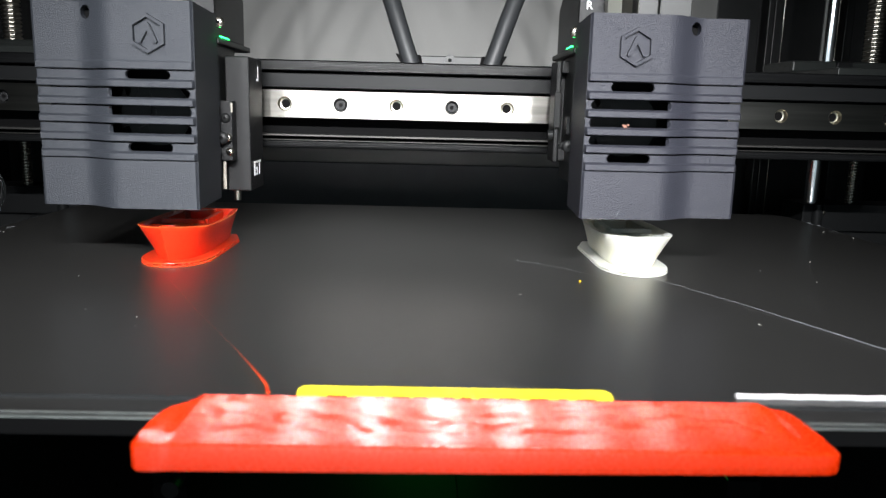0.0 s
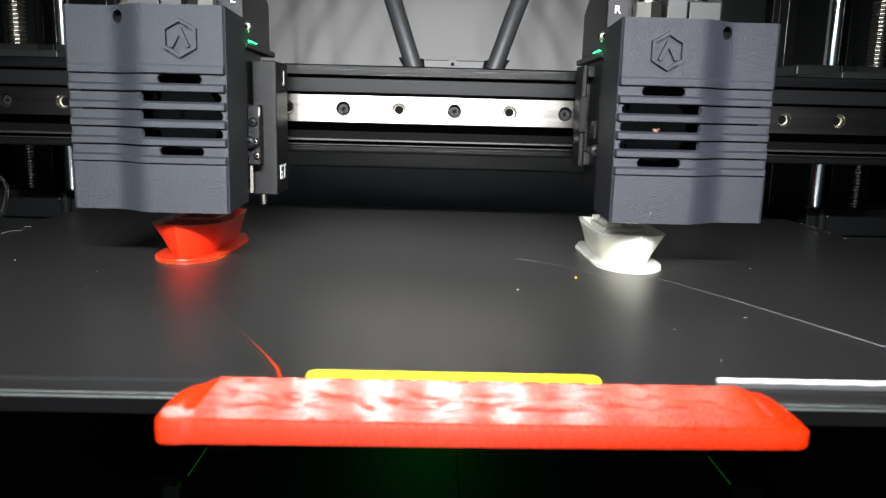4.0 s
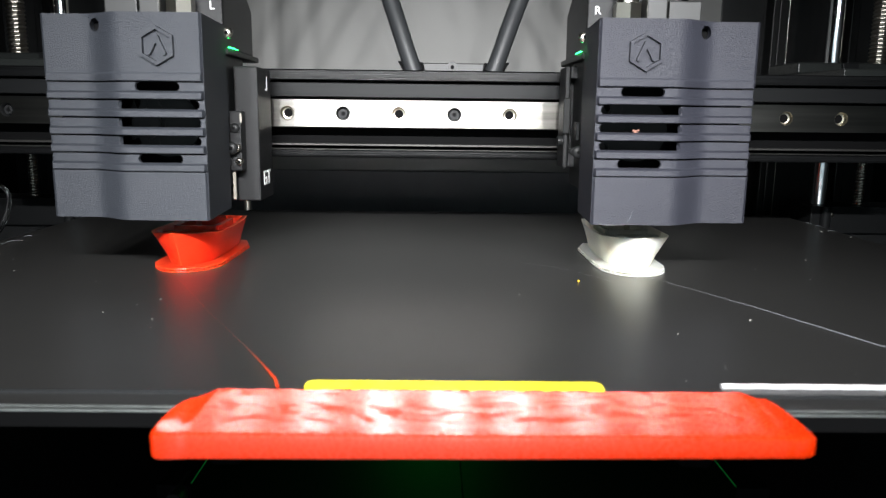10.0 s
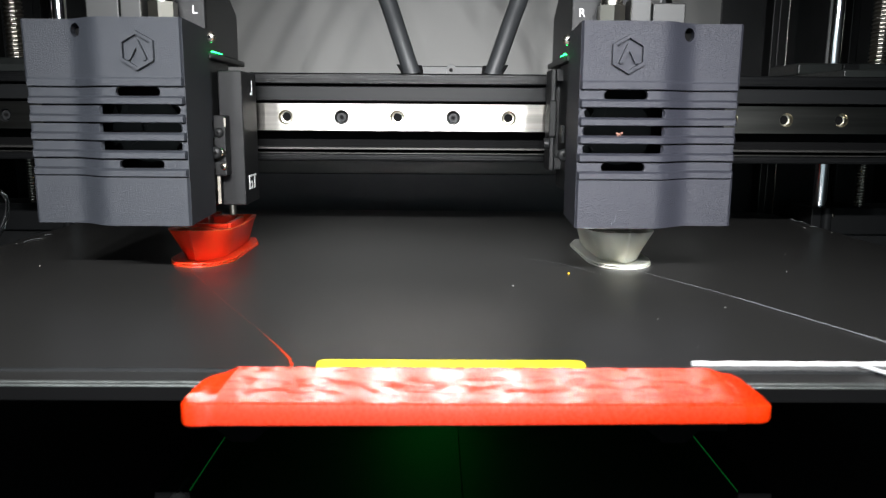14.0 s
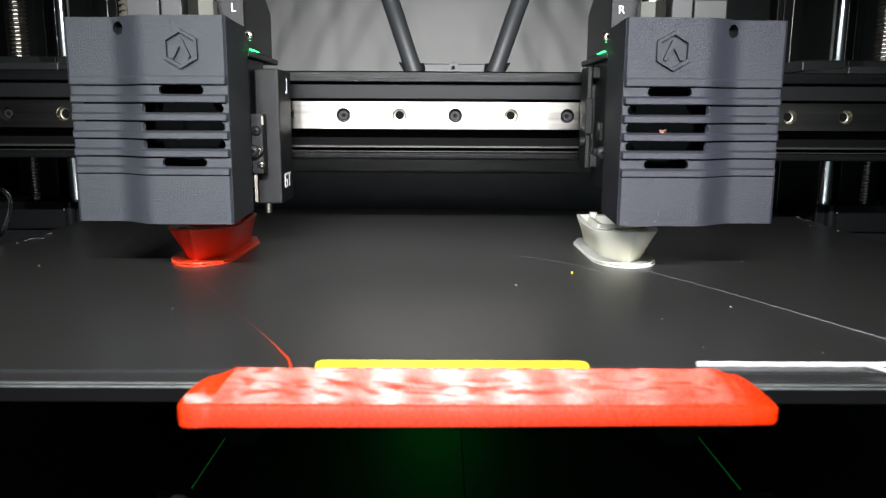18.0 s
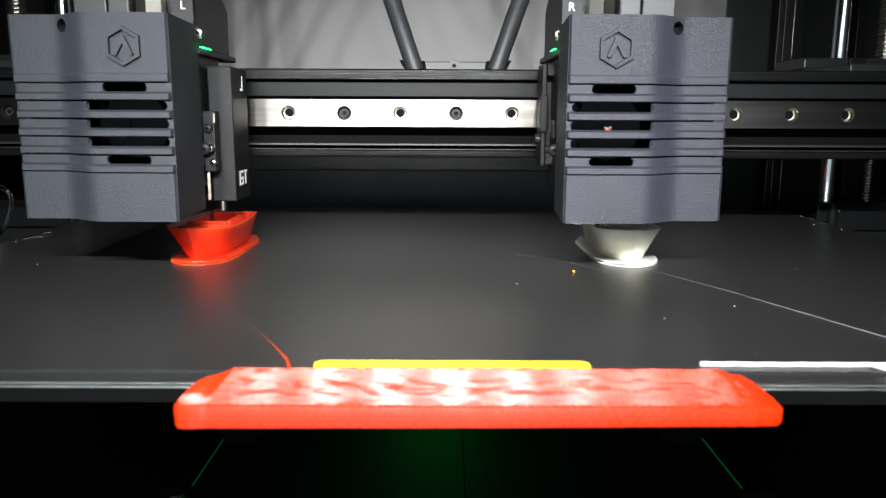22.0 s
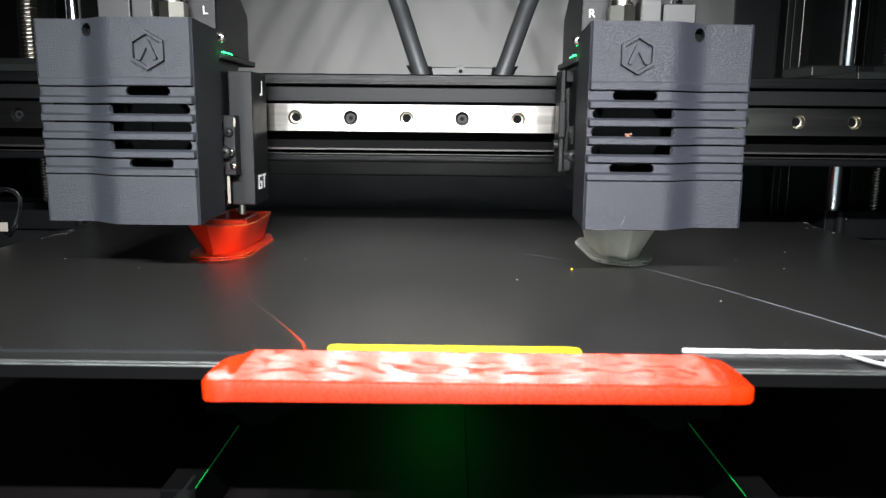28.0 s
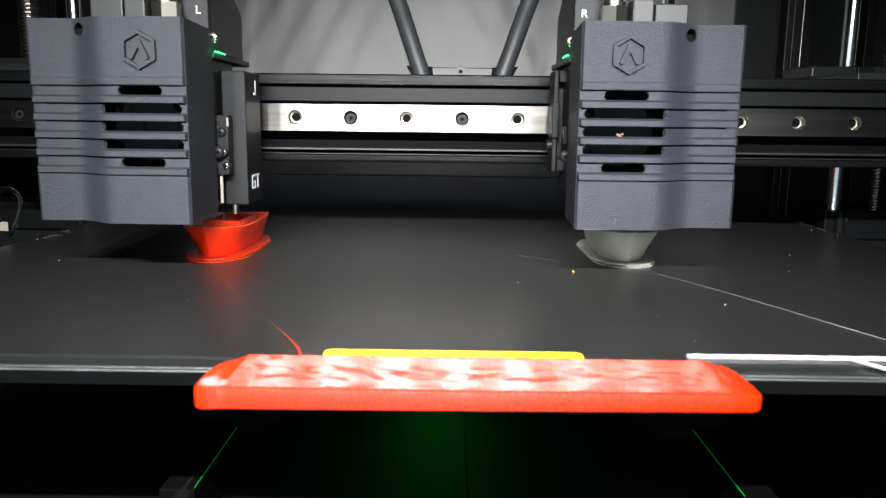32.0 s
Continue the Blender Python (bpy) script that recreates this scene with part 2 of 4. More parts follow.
def dome(c, r, h):
    """A rounded screw head facing -y."""
    bm = bmesh.new()
    bmesh.ops.create_uvsphere(bm, u_segments=20, v_segments=12, radius=1.0, matrix=Matrix.Translation([a * MM for a in c]) @ Matrix.Diagonal((r * MM, h * MM, r * MM, 1)))
    return bm


def cyl(c, r, length, axis="z", seg=24, r2=None):
    return add_cyl(bmesh.new(), c, r, length, axis, seg, r2)


def add_prism(bm, pts, lo, hi, axis="z"):
    """A flat outline drawn out along an axis: z: points are x, y; y: x, z; x: y, z."""
    def put(a, b, h):
        return {"z": (a, b, h), "y": (a, h, b), "x": (h, a, b)}[axis]
    rings = [[bm.verts.new([c * MM for c in put(a, b, h)]) for a, b in pts] for h in (lo, hi)]
    n = len(pts)
    for i in range(n):
        bm.faces.new((rings[0][i], rings[0][(i + 1) % n], rings[1][(i + 1) % n], rings[1][i]))
    bm.faces.new(rings[0][::-1])
    bm.faces.new(rings[1])
    return bm


def prism(pts, lo, hi, axis="z", bevel=0.0):
    bm = add_prism(bmesh.new(), pts, lo, hi, axis)
    if bevel:
        bmesh.ops.recalc_face_normals(bm, faces=bm.faces)
        bmesh.ops.bevel(bm, geom=bm.edges[:], offset=bevel * MM, segments=2, affect="EDGES", profile=0.5)
    return bm


def add_tube(bm, pts, r, seg=12, closed_ends=True):
    pts = [Vector(p) * MM for p in pts]
    rings = []
    for i, p in enumerate(pts):
        d = (pts[min(i + 1, len(pts) - 1)] - pts[max(i - 1, 0)]).normalized()
        side = d.cross(Vector((0, 0, 1)))
        if side.length < 0.05:
            side = d.cross(Vector((0, 1, 0)))
        side.normalize()
        up = side.cross(d)
        rad = (r[i] if isinstance(r, (list, tuple)) else r) * MM
        rings.append([bm.verts.new(p + rad * (math.cos(a) * side + math.sin(a) * up)) for a in [2 * math.pi * k / seg for k in range(seg)]])
    for a, b in zip(rings, rings[1:]):
        for k in range(seg):
            bm.faces.new((a[k], a[(k + 1) % seg], b[(k + 1) % seg], b[k]))
    if closed_ends:
        bm.faces.new(rings[0][::-1])
        bm.faces.new(rings[-1])
    return bm


def tube(pts, r, seg=12):
    return add_tube(bmesh.new(), pts, r, seg)


def shell(bm, line, z0, z1, thick):
    """An upright open wall along a line in plan, with its thickness to the left of the way."""
    n = len(line)
    inner = []
    for i, (x, y) in enumerate(line):
        a, b = Vector(line[max(i - 1, 0)]), Vector(line[min(i + 1, n - 1)])
        d = (b - a).normalized()
        inner.append((x - d.y * thick, y + d.x * thick))
    v = [[[bm.verts.new((p[0] * MM, p[1] * MM, z * MM)) for z in (z0, z1)] for p in (line[i], inner[i])] for i in range(n)]
    for a, b in zip(v, v[1:]):
        bm.faces.new((a[0][0], b[0][0], b[0][1], a[0][1]))
        bm.faces.new((a[1][0], a[1][1], b[1][1], b[1][0]))
        bm.faces.new((a[0][1], b[0][1], b[1][1], a[1][1]))
        bm.faces.new((a[0][0], a[1][0], b[1][0], b[0][0]))
    for e in (v[0], v[-1]):
        bm.faces.new((e[0][0], e[0][1], e[1][1], e[1][0]))
    return bm


def letters(name, text, size, m, material, parent):
    cu = bpy.data.curves.new(name, "FONT")
    cu.body, cu.size, cu.extrude, cu.align_x, cu.align_y = text, size * MM, 0.00015, "CENTER", "CENTER"
    ob = new(name, cu)
    dg = bpy.context.evaluated_depsgraph_get()
    me = bpy.data.meshes.new_from_object(ob.evaluated_get(dg))
    bpy.data.objects.remove(ob)
    me.materials.clear()
    me.materials.append(material)
    out = new(name, me)
    out.parent = parent
    out.matrix_basis = m
    return out


def mm_pose(x, y, z, rx=0, ry=0, rz=0):
    return pose(x * MM, y * MM, z * MM, rx, ry, rz)


# ---- the printer's case ----
def case():
    def wall(name, bm, material, label, category="wall"):
        return tagged(part(name, bm, material), label, category, kind="structure")
    wall("floor", box(-300, 300, -320, 190, -84, -80, 0), M_FLOOR, "black sheet floor inside the printer", "floor")
    wall("floor_panel", box(-88, 3, -318, 150, -79.9, -78.5, 0.3), M_FLOOR, "black floor panel lit by a green LED", "panel")
    wall("wall_back", box(-300, 300, 182, 188, -80, 330, 0), M_BLACK, "black back wall of the printer")
    wall("back_panel", box(-182, 182, 176, 182, 20, 318, 0.2), M_PANEL, "brushed grey metal panel on the back wall", "panel")
    wall("back_panel_low", box(-182, 182, 172, 182, -60, 20.9, 0.1), M_SHEET, "black lower panel on the back wall", "panel")
    for s, nm in ((-1, "wall_left"), (1, "wall_right")):
        a, b = sorted((s * 300, s * 305))
        wall(nm, box(a, b, -400, 188, -84, 330, 0), M_BLACK, "black side wall of the printer")
    wall("ceiling", box(-305, 305, -405, 188, 330, 335, 0), M_BLACK, "black top cover of the printer", "ceiling")
    wall("front_header", box(-305, 305, -405, -400, 190, 330, 0), M_BLACK, "black header over the front opening")
    for s in (-1, 1):
        for x0, x1, y in ((183.5, 213, 180), (214.5, 219, 170), (220.5, 227, 174)):
            a, b = sorted((s * x0, s * x1))
            wall("trim", box(a, b, y, 182, -60, 328, 0.8), M_BLACK, "black upright profile on the back wall", "profile")
        # narrow uprights in the corner, with thin bright beads added as their edge glints
        a, b = sorted((s * 268, s * 274))
        wall("trim", box(a, b, 172, 182, -60, 328, 0.8), M_BLACK, "black upright profile in the back corner", "profile")
        for x, y in ((277.5, 181.2), (227.0, 174.2)):
            wall("trim", cyl((s * x, y, 134), 0.26, 388, "z", 12), M_NICKEL, "thin bright bead added as the glint on an upright profile's edge", "profile")
    strip = thing("led_strip", "white LED strip over the front opening", "light strip", at=(0, LED_Y / MM, LED_Z / MM))
    part("backing", box(-185, 185, -15.2, -3, -4, 8, 0.3), M_BLACK, strip)
    for i in range(-4, 5):
        part("led_chip", box(i * 37.5 - 2.5, i * 37.5 + 2.5, -2.9, -1.2, -0.5, 4.5, 0.2), M_WHITE, strip)


# ---- the gantry ----
def gantry():
    beam = thing("gantry_beam", "black anodised aluminium cross beam", "beam")
    # near-black colour gives the body the shade of a deep recess
    part("beam_body", box(-232, 232, 12, 40, 39.4, 74, 0.3), M_DARK, beam)
    part("upper_lip", prism([(4, 74.6), (4, 78.4), (4.8, 79), (40, 79), (40, 74.2), (4.6, 74.2)], -232, 232, "x"), M_ROLL, beam, "black lip with a worn upper edge")
    part("upper_face", box(-232, 232, 6.5, 12, 66.8, 73.2, 0.3), M_ANOD, beam)
    part("lower_ridge", box(-232, 232, 4, 12, 44.9, 45.9, 0.3), M_RIDGE, beam)
    part("lower_groove", box(-232, 232, 3.4, 12, 43.1, 43.5, 0.15), M_RIDGE, beam, "thin bright edge along the beam")
    part("lower_roll", box(-232, 232, 3, 12, 39.6, 43.0, 1.2), M_ROLL, beam)

    rail = thing("linear_rail", "ground steel linear rail with countersunk holes", "rail")
    # the rail with real round openings
    bm = bmesh.new()
    xs = [25 * k for k in range(-9, 10)]
    half, z0, z1 = 12.5, 53.5, 65.5
    for face_y in (0.0,):
        for x in xs:
            sq = []
            n = 24
            for k in range(n):
                a = 2 * math.pi * k / n
                c, s = math.cos(a), math.sin(a)
                m = max(abs(c) / half, abs(s) / 6)
                sq.append((x + c / m, 59.5 + s / m))
            ci = [(x + 3.1 * math.cos(2 * math.pi * k / n), 59.5 + 3.1 * math.sin(2 * math.pi * k / n)) for k in range(n)]
            corner = [(x + sx * half, 59.5 + sz * 6) for sx in (-1, 1) for sz in (-1, 1)]
            vo = [bm.verts.new((a * MM, face_y, b * MM)) for a, b in sq]
            vi = [bm.verts.new((a * MM, face_y, b * MM)) for a, b in ci]
            for k in range(n):
                bm.faces.new((vo[k], vo[(k + 1) % n], vi[(k + 1) % n], vi[k]))
            for cx, cz in corner:
                near = sorted(range(n), key=lambda k: (sq[k][0] - cx) ** 2 + (sq[k][1] - cz) ** 2)[:2]
                if abs(near[0] - near[1]) in (1, n - 1):
                    bm.faces.new((vo[near[0]], vo[near[1]], bm.verts.new((cx * MM, face_y, cz * MM))))
    bmesh.ops.remove_doubles(bm, verts=bm.verts, dist=1e-6)
    part("rail_face", bm, M_STEEL, rail)
    bm = bmesh.new()
    add_prism(bm, [(0.02, 53.5), (0.02, 53.9), (8, 53.9), (8, 53.5)], xs[0] - 12.5, xs[-1] + 12.5, "x")
    add_prism(bm, [(0.02, 65.1), (0.02, 65.5), (8, 65.5), (8, 65.1)], xs[0] - 12.5, xs[-1] + 12.5, "x")
    add_box(bm, xs[0] - 12.5, xs[-1] + 12.5, 7, 8.6, 53.6, 65.4)
    part("rail_body", bm, M_STEEL, rail)
    for k, x in enumerate(xs):
        bm = bmesh.new()
        n = 24
        prof = ((3.1, 0.0), (2.7, 0.5), (2.55, 2.6), (1.95, 2.7))
        rings = [[bm.verts.new(((x + r * math.cos(2 * math.pi * i / n)) * MM, y * MM, (59.5 + r * math.sin(2 * math.pi * i / n)) * MM)) for i in range(n)] for r, y in prof]
        for a, b in zip(rings, rings[1:]):
            for i in range(n):
                bm.faces.new((a[i], a[(i + 1) % n], b[(i + 1) % n], b[i]))
        screwed = k % 2 == 1 and x < 140
        part("countersink", bm, M_BLACK if screwed else M_BRASS, rail, smooth=True)
        # flat near-black discs stand for the shade inside the bores and sockets
        part("bore", cyl((x, 3.2, 59.5), 2.1, 0.6, "y", 20), M_DARK, rail)
        if screwed:
            bm = cyl((x, 2.1, 59.5), 1.9, 1.6, "y", 24, r2=2.1)
            screw = part("rail_screw", bm, M_GRAINY, rail, "black socket screw")
            part("socket", cyl((x, 1.25, 59.5), 0.95, 0.3, "y", 6), M_DARK, screw)

    # cable clamp bar and the two sleeved cables
    clamp = thing("cable_clamp", "black cable clamp bar with a central screw", "clamp")
    part("clamp_bar", box(-19, 19.5, 36, 44, 79.2, 84.4, 0.5), M_BAR, clamp)
    part("clamp_screw", cyl((-0.5, 35.4, 82.4), 2.3, 1.4, "y", 20), M_BAR, clamp)
    part("screw_ring", cyl((-0.5, 35.9, 82.4), 2.7, 0.6, "y", 24), M_CABLE, clamp)
    part("screw_socket", cyl((-0.5, 34.6, 82.4), 1.0, 0.4, "y", 6), M_DARK, clamp)
    for s, x in ((-1, -19.3), (1, 19.6)):
        part("collar", prism([(x + s * 8, 85), (x - s * 4.5, 84.6), (x - s * 5.5, 79.2), (x + s * 4.5, 79.2)], 34.5, 45, "y", 0.4), M_DARK, clamp)
        # the sleeve leans outwards, then swings over in a wide arc towards its tool head
        arc = [(0, 80), (4.2, 92), (8.2, 104), (12, 115), (19, 134), (28, 156), (41, 180), (58, 199), (78, 206), (94, 190), (103, 158), (105, 117)]
        pts = [(x + s * dx, 35 - 74 * ((z_i / 11) ** 2), z) for z_i, (dx, z) in enumerate(arc)]
        fine = []
        for p0, p1, p2, p3 in zip([pts[0]] + pts, pts, pts[1:], pts[2:] + [pts[-1]]):
            for k in range(4):
                u = k / 4
                fine.append([0.5 * (2 * b1 + (c - a1) * u + (2 * a1 - 5 * b1 + 4 * c - d) * u * u + (3 * b1 - a1 - 3 * c + d) * u ** 3) for a1, b1, c, d in zip(p0, p1, p2, p3)])
        pts = fine
        tagged(part("cable", tube(pts, 4.2, 16), M_CABLE, smooth=True), "thick grey sleeved cable rising from the clamp", "cable", "cables behind the beam")
    # gantry end blocks and posts
    for s in (-1, 1):
        nm = thing("gantry_end", "black gantry end block on its guide rod", "bracket", "gantry ends")
        a, b = sorted((s * 196, s * 290))
        part("block", box(a, b, 41, 125, 42, 84.5, 0.6), M_FLANGE, nm)
        part("top_flange", box(a, b, 90, 128, 84.6, 91, 1.0), M_FLANGE, nm)
        part("bushing", cyl((s * 225, 108, 87), 8.5, 9.5, "z", 28), M_ANOD, nm)
        part("rod_clamp", box(*sorted((s * 220.5, s * 229.5)), 87.6, 89.8, 85, 90.6, 0.4), M_ANOD, nm)
        rod = thing("guide_rod", "polished steel vertical guide rod", "rod", "guide rods")
        part("shaft", cyl((s * 224.7, 108, 150), 4.3, 316, "z", 28), M_CHROME, rod, smooth=True)
        # under the beam the screw is drawn only as wide as its highlight
        for z0, z1, rad, sx in ((88.0, 300.0, 5.2, 251.2), (-2.0, 42.0, 2.9, 249.0)):
            scr = thing("lead_screw", "threaded steel lead screw" if rad > 4 else "threaded lead screw under the beam, thinned to its highlight", "lead screw", "lead screws")
            bm = bmesh.new()
            pitch, seg, prev = (2.3, 14, None) if rad > 4 else (1.7, 12, None)
            for k in range(int((z1 - z0) / pitch) * seg + 1):
                a = 2 * math.pi * k / seg
                z = z0 + pitch * k / seg
                ring = [bm.verts.new(((s * sx + r * math.cos(a)) * MM, (108 + r * math.sin(a)) * MM, (z + dz) * MM)) for r, dz in ((rad - 1.1, -0.46 * pitch), (rad, -0.15 * pitch), (rad, 0.12 * pitch), (rad - 1.1, 0.46 * pitch))]
                if prev:
                    for i in range(3):
                        bm.faces.new((prev[i], ring[i], ring[i + 1], prev[i + 1]))
                prev = ring
            part("thread", bm, M_LEAD, scr)
            part("core", cyl((s * sx, 108, (z0 + z1) / 2), rad - 1.0, z1 - z0 + 4, "z", 16), M_LEAD, scr)
        foot = thing("rod_foot", "black foot block holding the rod", "bracket", "rod feet")
        a, b = sorted((s * 216, s * 290))
        part("foot_block", box(a, b, 98.5, 125, -8, 8.3, 0.6), M_ANOD, foot)
        part("foot_screw", dome((s * 228.2, 98.4, 3.3), 1.7, 0.9), M_SCREW, foot, "bright screw head", smooth=True)
        part("foot_stand", box(a, b, 102, 180, -80, -8, 0.6), M_BLACK, foot)
        part("rod_socket", cyl((s * 224.7, 98.5, 1.5), 3.2, 13.5, "z", 20), M_ANOD, foot, smooth=True)


# ---- the bed and what lies on it: coordinates at the clip's start ----
def rounded(x0, x1, y0, y1, r, n=6):
    out = []
    for cx, cy, a0 in ((x1 - r, y1 - r, 0), (x0 + r, y1 - r, 90), (x0 + r, y0 + r, 180), (x1 - r, y0 + r, 270)):
        for k in range(n + 1):
            a = radians(a0 + 90 * k / n)
            out.append((cx + r * math.cos(a), cy + r * math.sin(a)))
    return out


def bed():
    b = thing("print_bed", "black heated print bed with a matte build sheet", "print bed")
    sheet = [(-208, -196), (208, -196), (208, 100), (200, 109), (-200, 109), (-208, 100)]
    part("build_sheet", prism(sheet, -0.8, 0), M_BED, b, "matte black flexible build sheet")
    part("sheet_edge", box(-208, 208, -196.6, -195.8, -0.7, 0.08, 0), M_GLASS_EDGE, b)
    base = [(-209, -205.6), (209, -205.6), (209, 100), (201, 110), (-201, 110), (-209, 100)]
    # plate, heater and brackets are near-black: shade under the bed painted in
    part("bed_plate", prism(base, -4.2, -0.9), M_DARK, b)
    part("plate_edge", box(-209, 209, -205.6, -204.2, -1.3, -0.5, 0.3), M_BASE, b, "worn bright front edge of the bed")
    part("plate_edge", box(-209, 209, -203.2, -202.5, -1.3, -0.6, 0.2), M_BASE, b)
    part("plate_strip", box(-209, 209, -202.4, -196.7, -1.2, -0.55, 0), M_BED, b)
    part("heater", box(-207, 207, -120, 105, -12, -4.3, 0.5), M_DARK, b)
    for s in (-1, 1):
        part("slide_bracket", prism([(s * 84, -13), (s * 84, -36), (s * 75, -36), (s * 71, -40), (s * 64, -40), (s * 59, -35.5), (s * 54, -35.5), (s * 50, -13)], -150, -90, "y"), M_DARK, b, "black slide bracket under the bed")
    # handle: one section drawn along x, with a rounded front and an uneven top
    prof = [(-208.4, -5.1, 0), (-217.6, -5.1, 0), (-218.7, -4.4, 0), (-219, -2.4, 0), (-219, -0.3, 0), (-218.9, 0.1, 0), (-218.5, 0.3, 0)]
    for k in range(33):
        # extruded lines overlap like shingles: a steep front, a gentle back
        y = -218.0 + 0.613 * k
        base = 0.45 + 0.25 * math.sin((y + 218) / 21 * math.pi)
        prof += [(y, base, 0), (y + 0.10, base, 1), (y + 0.17, base, 1.08)]
    prof += [(-197.0, 0.05, 0), (-207.9, -0.2, 0)]
    bm = bmesh.new()
    rings = []
    steps = [(-61.6, -211, -216.2), (-61.5, -209, -217.2), (-61.1, -206.3, -218.2), (-60.3, -203.6, -218.9), (-59.0, -201.3, -219.1), (-57.8, -200.2, -219.1), (-56.8, -199.2, -219.1), (-56.0, -197.8, -219.1), (-55.3, -196.2, -219.1)]
    steps += [(-54.6 + 0.4 * k, -195.0, -219.0 - 0.3 * (1 - abs(k / 142 - 1))) for k in range(285)]
    steps += [(60.0, -196.8, -218.8), (60.8, -197.8, -218.8), (62.8, -198.4, -218.7), (63.9, -201.3, -218.3), (64.6, -204.8, -217.6), (64.9, -207.6, -216.6), (64.9, -209.8, -215.4)]

    def relief(x, y):
        """How high the extruded lines stand: even lanes along the front and the back, melted loops between them."""
        lane = min(1.0, math.exp(-((y + 215.8) / 1.5) ** 2) + 0.9 * math.exp(-((y + 202.5) / 2.2) ** 2))
        swirl = math.sin(3.0 * noise.noise((x * 0.10, y * 0.22, 3.0)) * math.pi)
        loops = 0.030 * swirl + 0.10 * noise.noise((x * 0.22, y * 0.45, 3.0)) + 0.055 * noise.noise((x * 0.8, y * 1.0, 9.0))
        return max(0.012, 0.145 + 0.012 * lane + loops * (1.0 - 0.7 * lane))

    for x, back, face in steps:
        ring = []
        for y, z, ridge in prof:
            u = (y + 219) / 22.0
            yy = face + u * (back - face)
            edge = min(1.0, max(0.0, (61.5 - x) / 4.0), max(0.0, (x + 62.2) / 2.5))
            lump = relief(x, y) * ridge * max(0.12, edge) if ridge else 0.0
            if z < -3:
                z -= 0.2 - 0.95 * (x + 61) / 126
            tip = max(0.0, min(x + 61.6, 64.9 - x))
            if tip < 2.0:
                z = -2.3 + (z + 2.3) * (0.62 + 0.38 * math.sqrt(1 - (1 - tip / 2.0) ** 2))
            ring.append(bm.verts.new((x * MM, yy * MM, (z + lump) * MM)))
        rings.append(ring)
    n = len(prof)
    for a, c in zip(rings, rings[1:]):
        for i in range(n):
            bm.faces.new((a[i], a[(i + 1) % n], c[(i + 1) % n], c[i]))
    bm.faces.new(rings[0])
    bm.faces.new(rings[-1][::-1])
    part("handle", bm, M_RED, b, "glossy red printed handle", smooth=True, sharp=22)
    part("warning_label", prism(rounded(-36.6, 29.6, -195.8, -189.4, 2.2), 0.02, 0.25), M_YELLOW, b, "yellow warning label")
    # small print along the label's front edge, too small to read
    ink = bmesh.new()
    x = -30.0
    while x < 24:
        w = random.uniform(1.0, 4.5)
        add_box(ink, x, x + w, -195.6, -194.8, 0.24, 0.28)
        x += w + random.uniform(0.5, 2.2)
    part("label_print", ink, M_DARK, b, "plain bars of small dark print")
    # purge line along the front edge
    pts = [(56 + 2 * k, -192.2 + 0.15 * math.sin(k * 1.7), 0.5) for k in range(48)]
    tagged(part("purge_line", tube(pts, 0.62, 8), M_WHITE, smooth=True), "white filament purge line stuck on the bed", "filament")
    curl = [(97 + 0.5 * k, -193 - 0.85 * k, 0.6) for k in range(9)] + [(101.5, -201.5, 0.8), (103, -203, 0.8), (104.5, -202, 0.9), (104, -200.3, 1.0)]
    tagged(part("filament_curl", tube(curl, 0.5, 8), M_WHITE, smooth=True), "white curl of filament hanging on the bed edge", "filament")
    red = [(-104.5, -80, 0.25), (-88, -110, 0.2), (-75, -134, 0.25), (-64, -153, 0.5), (-56, -167.4, 0.9), (-49, -180, 0.9), (-43.5, -190.5, 0.8), (-42.2, -194.5, 0.5)]
    tagged(part("filament_strand", tube(red, [0.012, 0.012, 0.012, 0.014, 0.03, 0.17, 0.38, 0.42], 6), M_BOAT_RED, smooth=True), "thin red filament strand trailing over the bed", "filament")
    white = [(-5 + 0, -60, 0.15), (20, -52, 0.15), (42, -57, 0.15), (68.4, -70.3, 0.15), (80, -92, 0.2), (92.1, -116.7, 0.3), (109.4, -158.1, 0.4), (124, -193, 0.4)]
    tagged(part("filament_strand", tube(white[3:], [0.015, 0.02, 0.04, 0.08, 0.14], 6), M_STRAND, smooth=True), "thin white filament strand trailing over the bed", "filament")
    tagged(part("filament_strand", tube([(26, -50, 0.1), (34, -55, 0.1), (44, -64, 0.1), (52, -76, 0.1), (57, -86, 0.1)], 0.012, 5), M_STRAND, smooth=True), "hair-thin white filament strand on the bed", "filament")


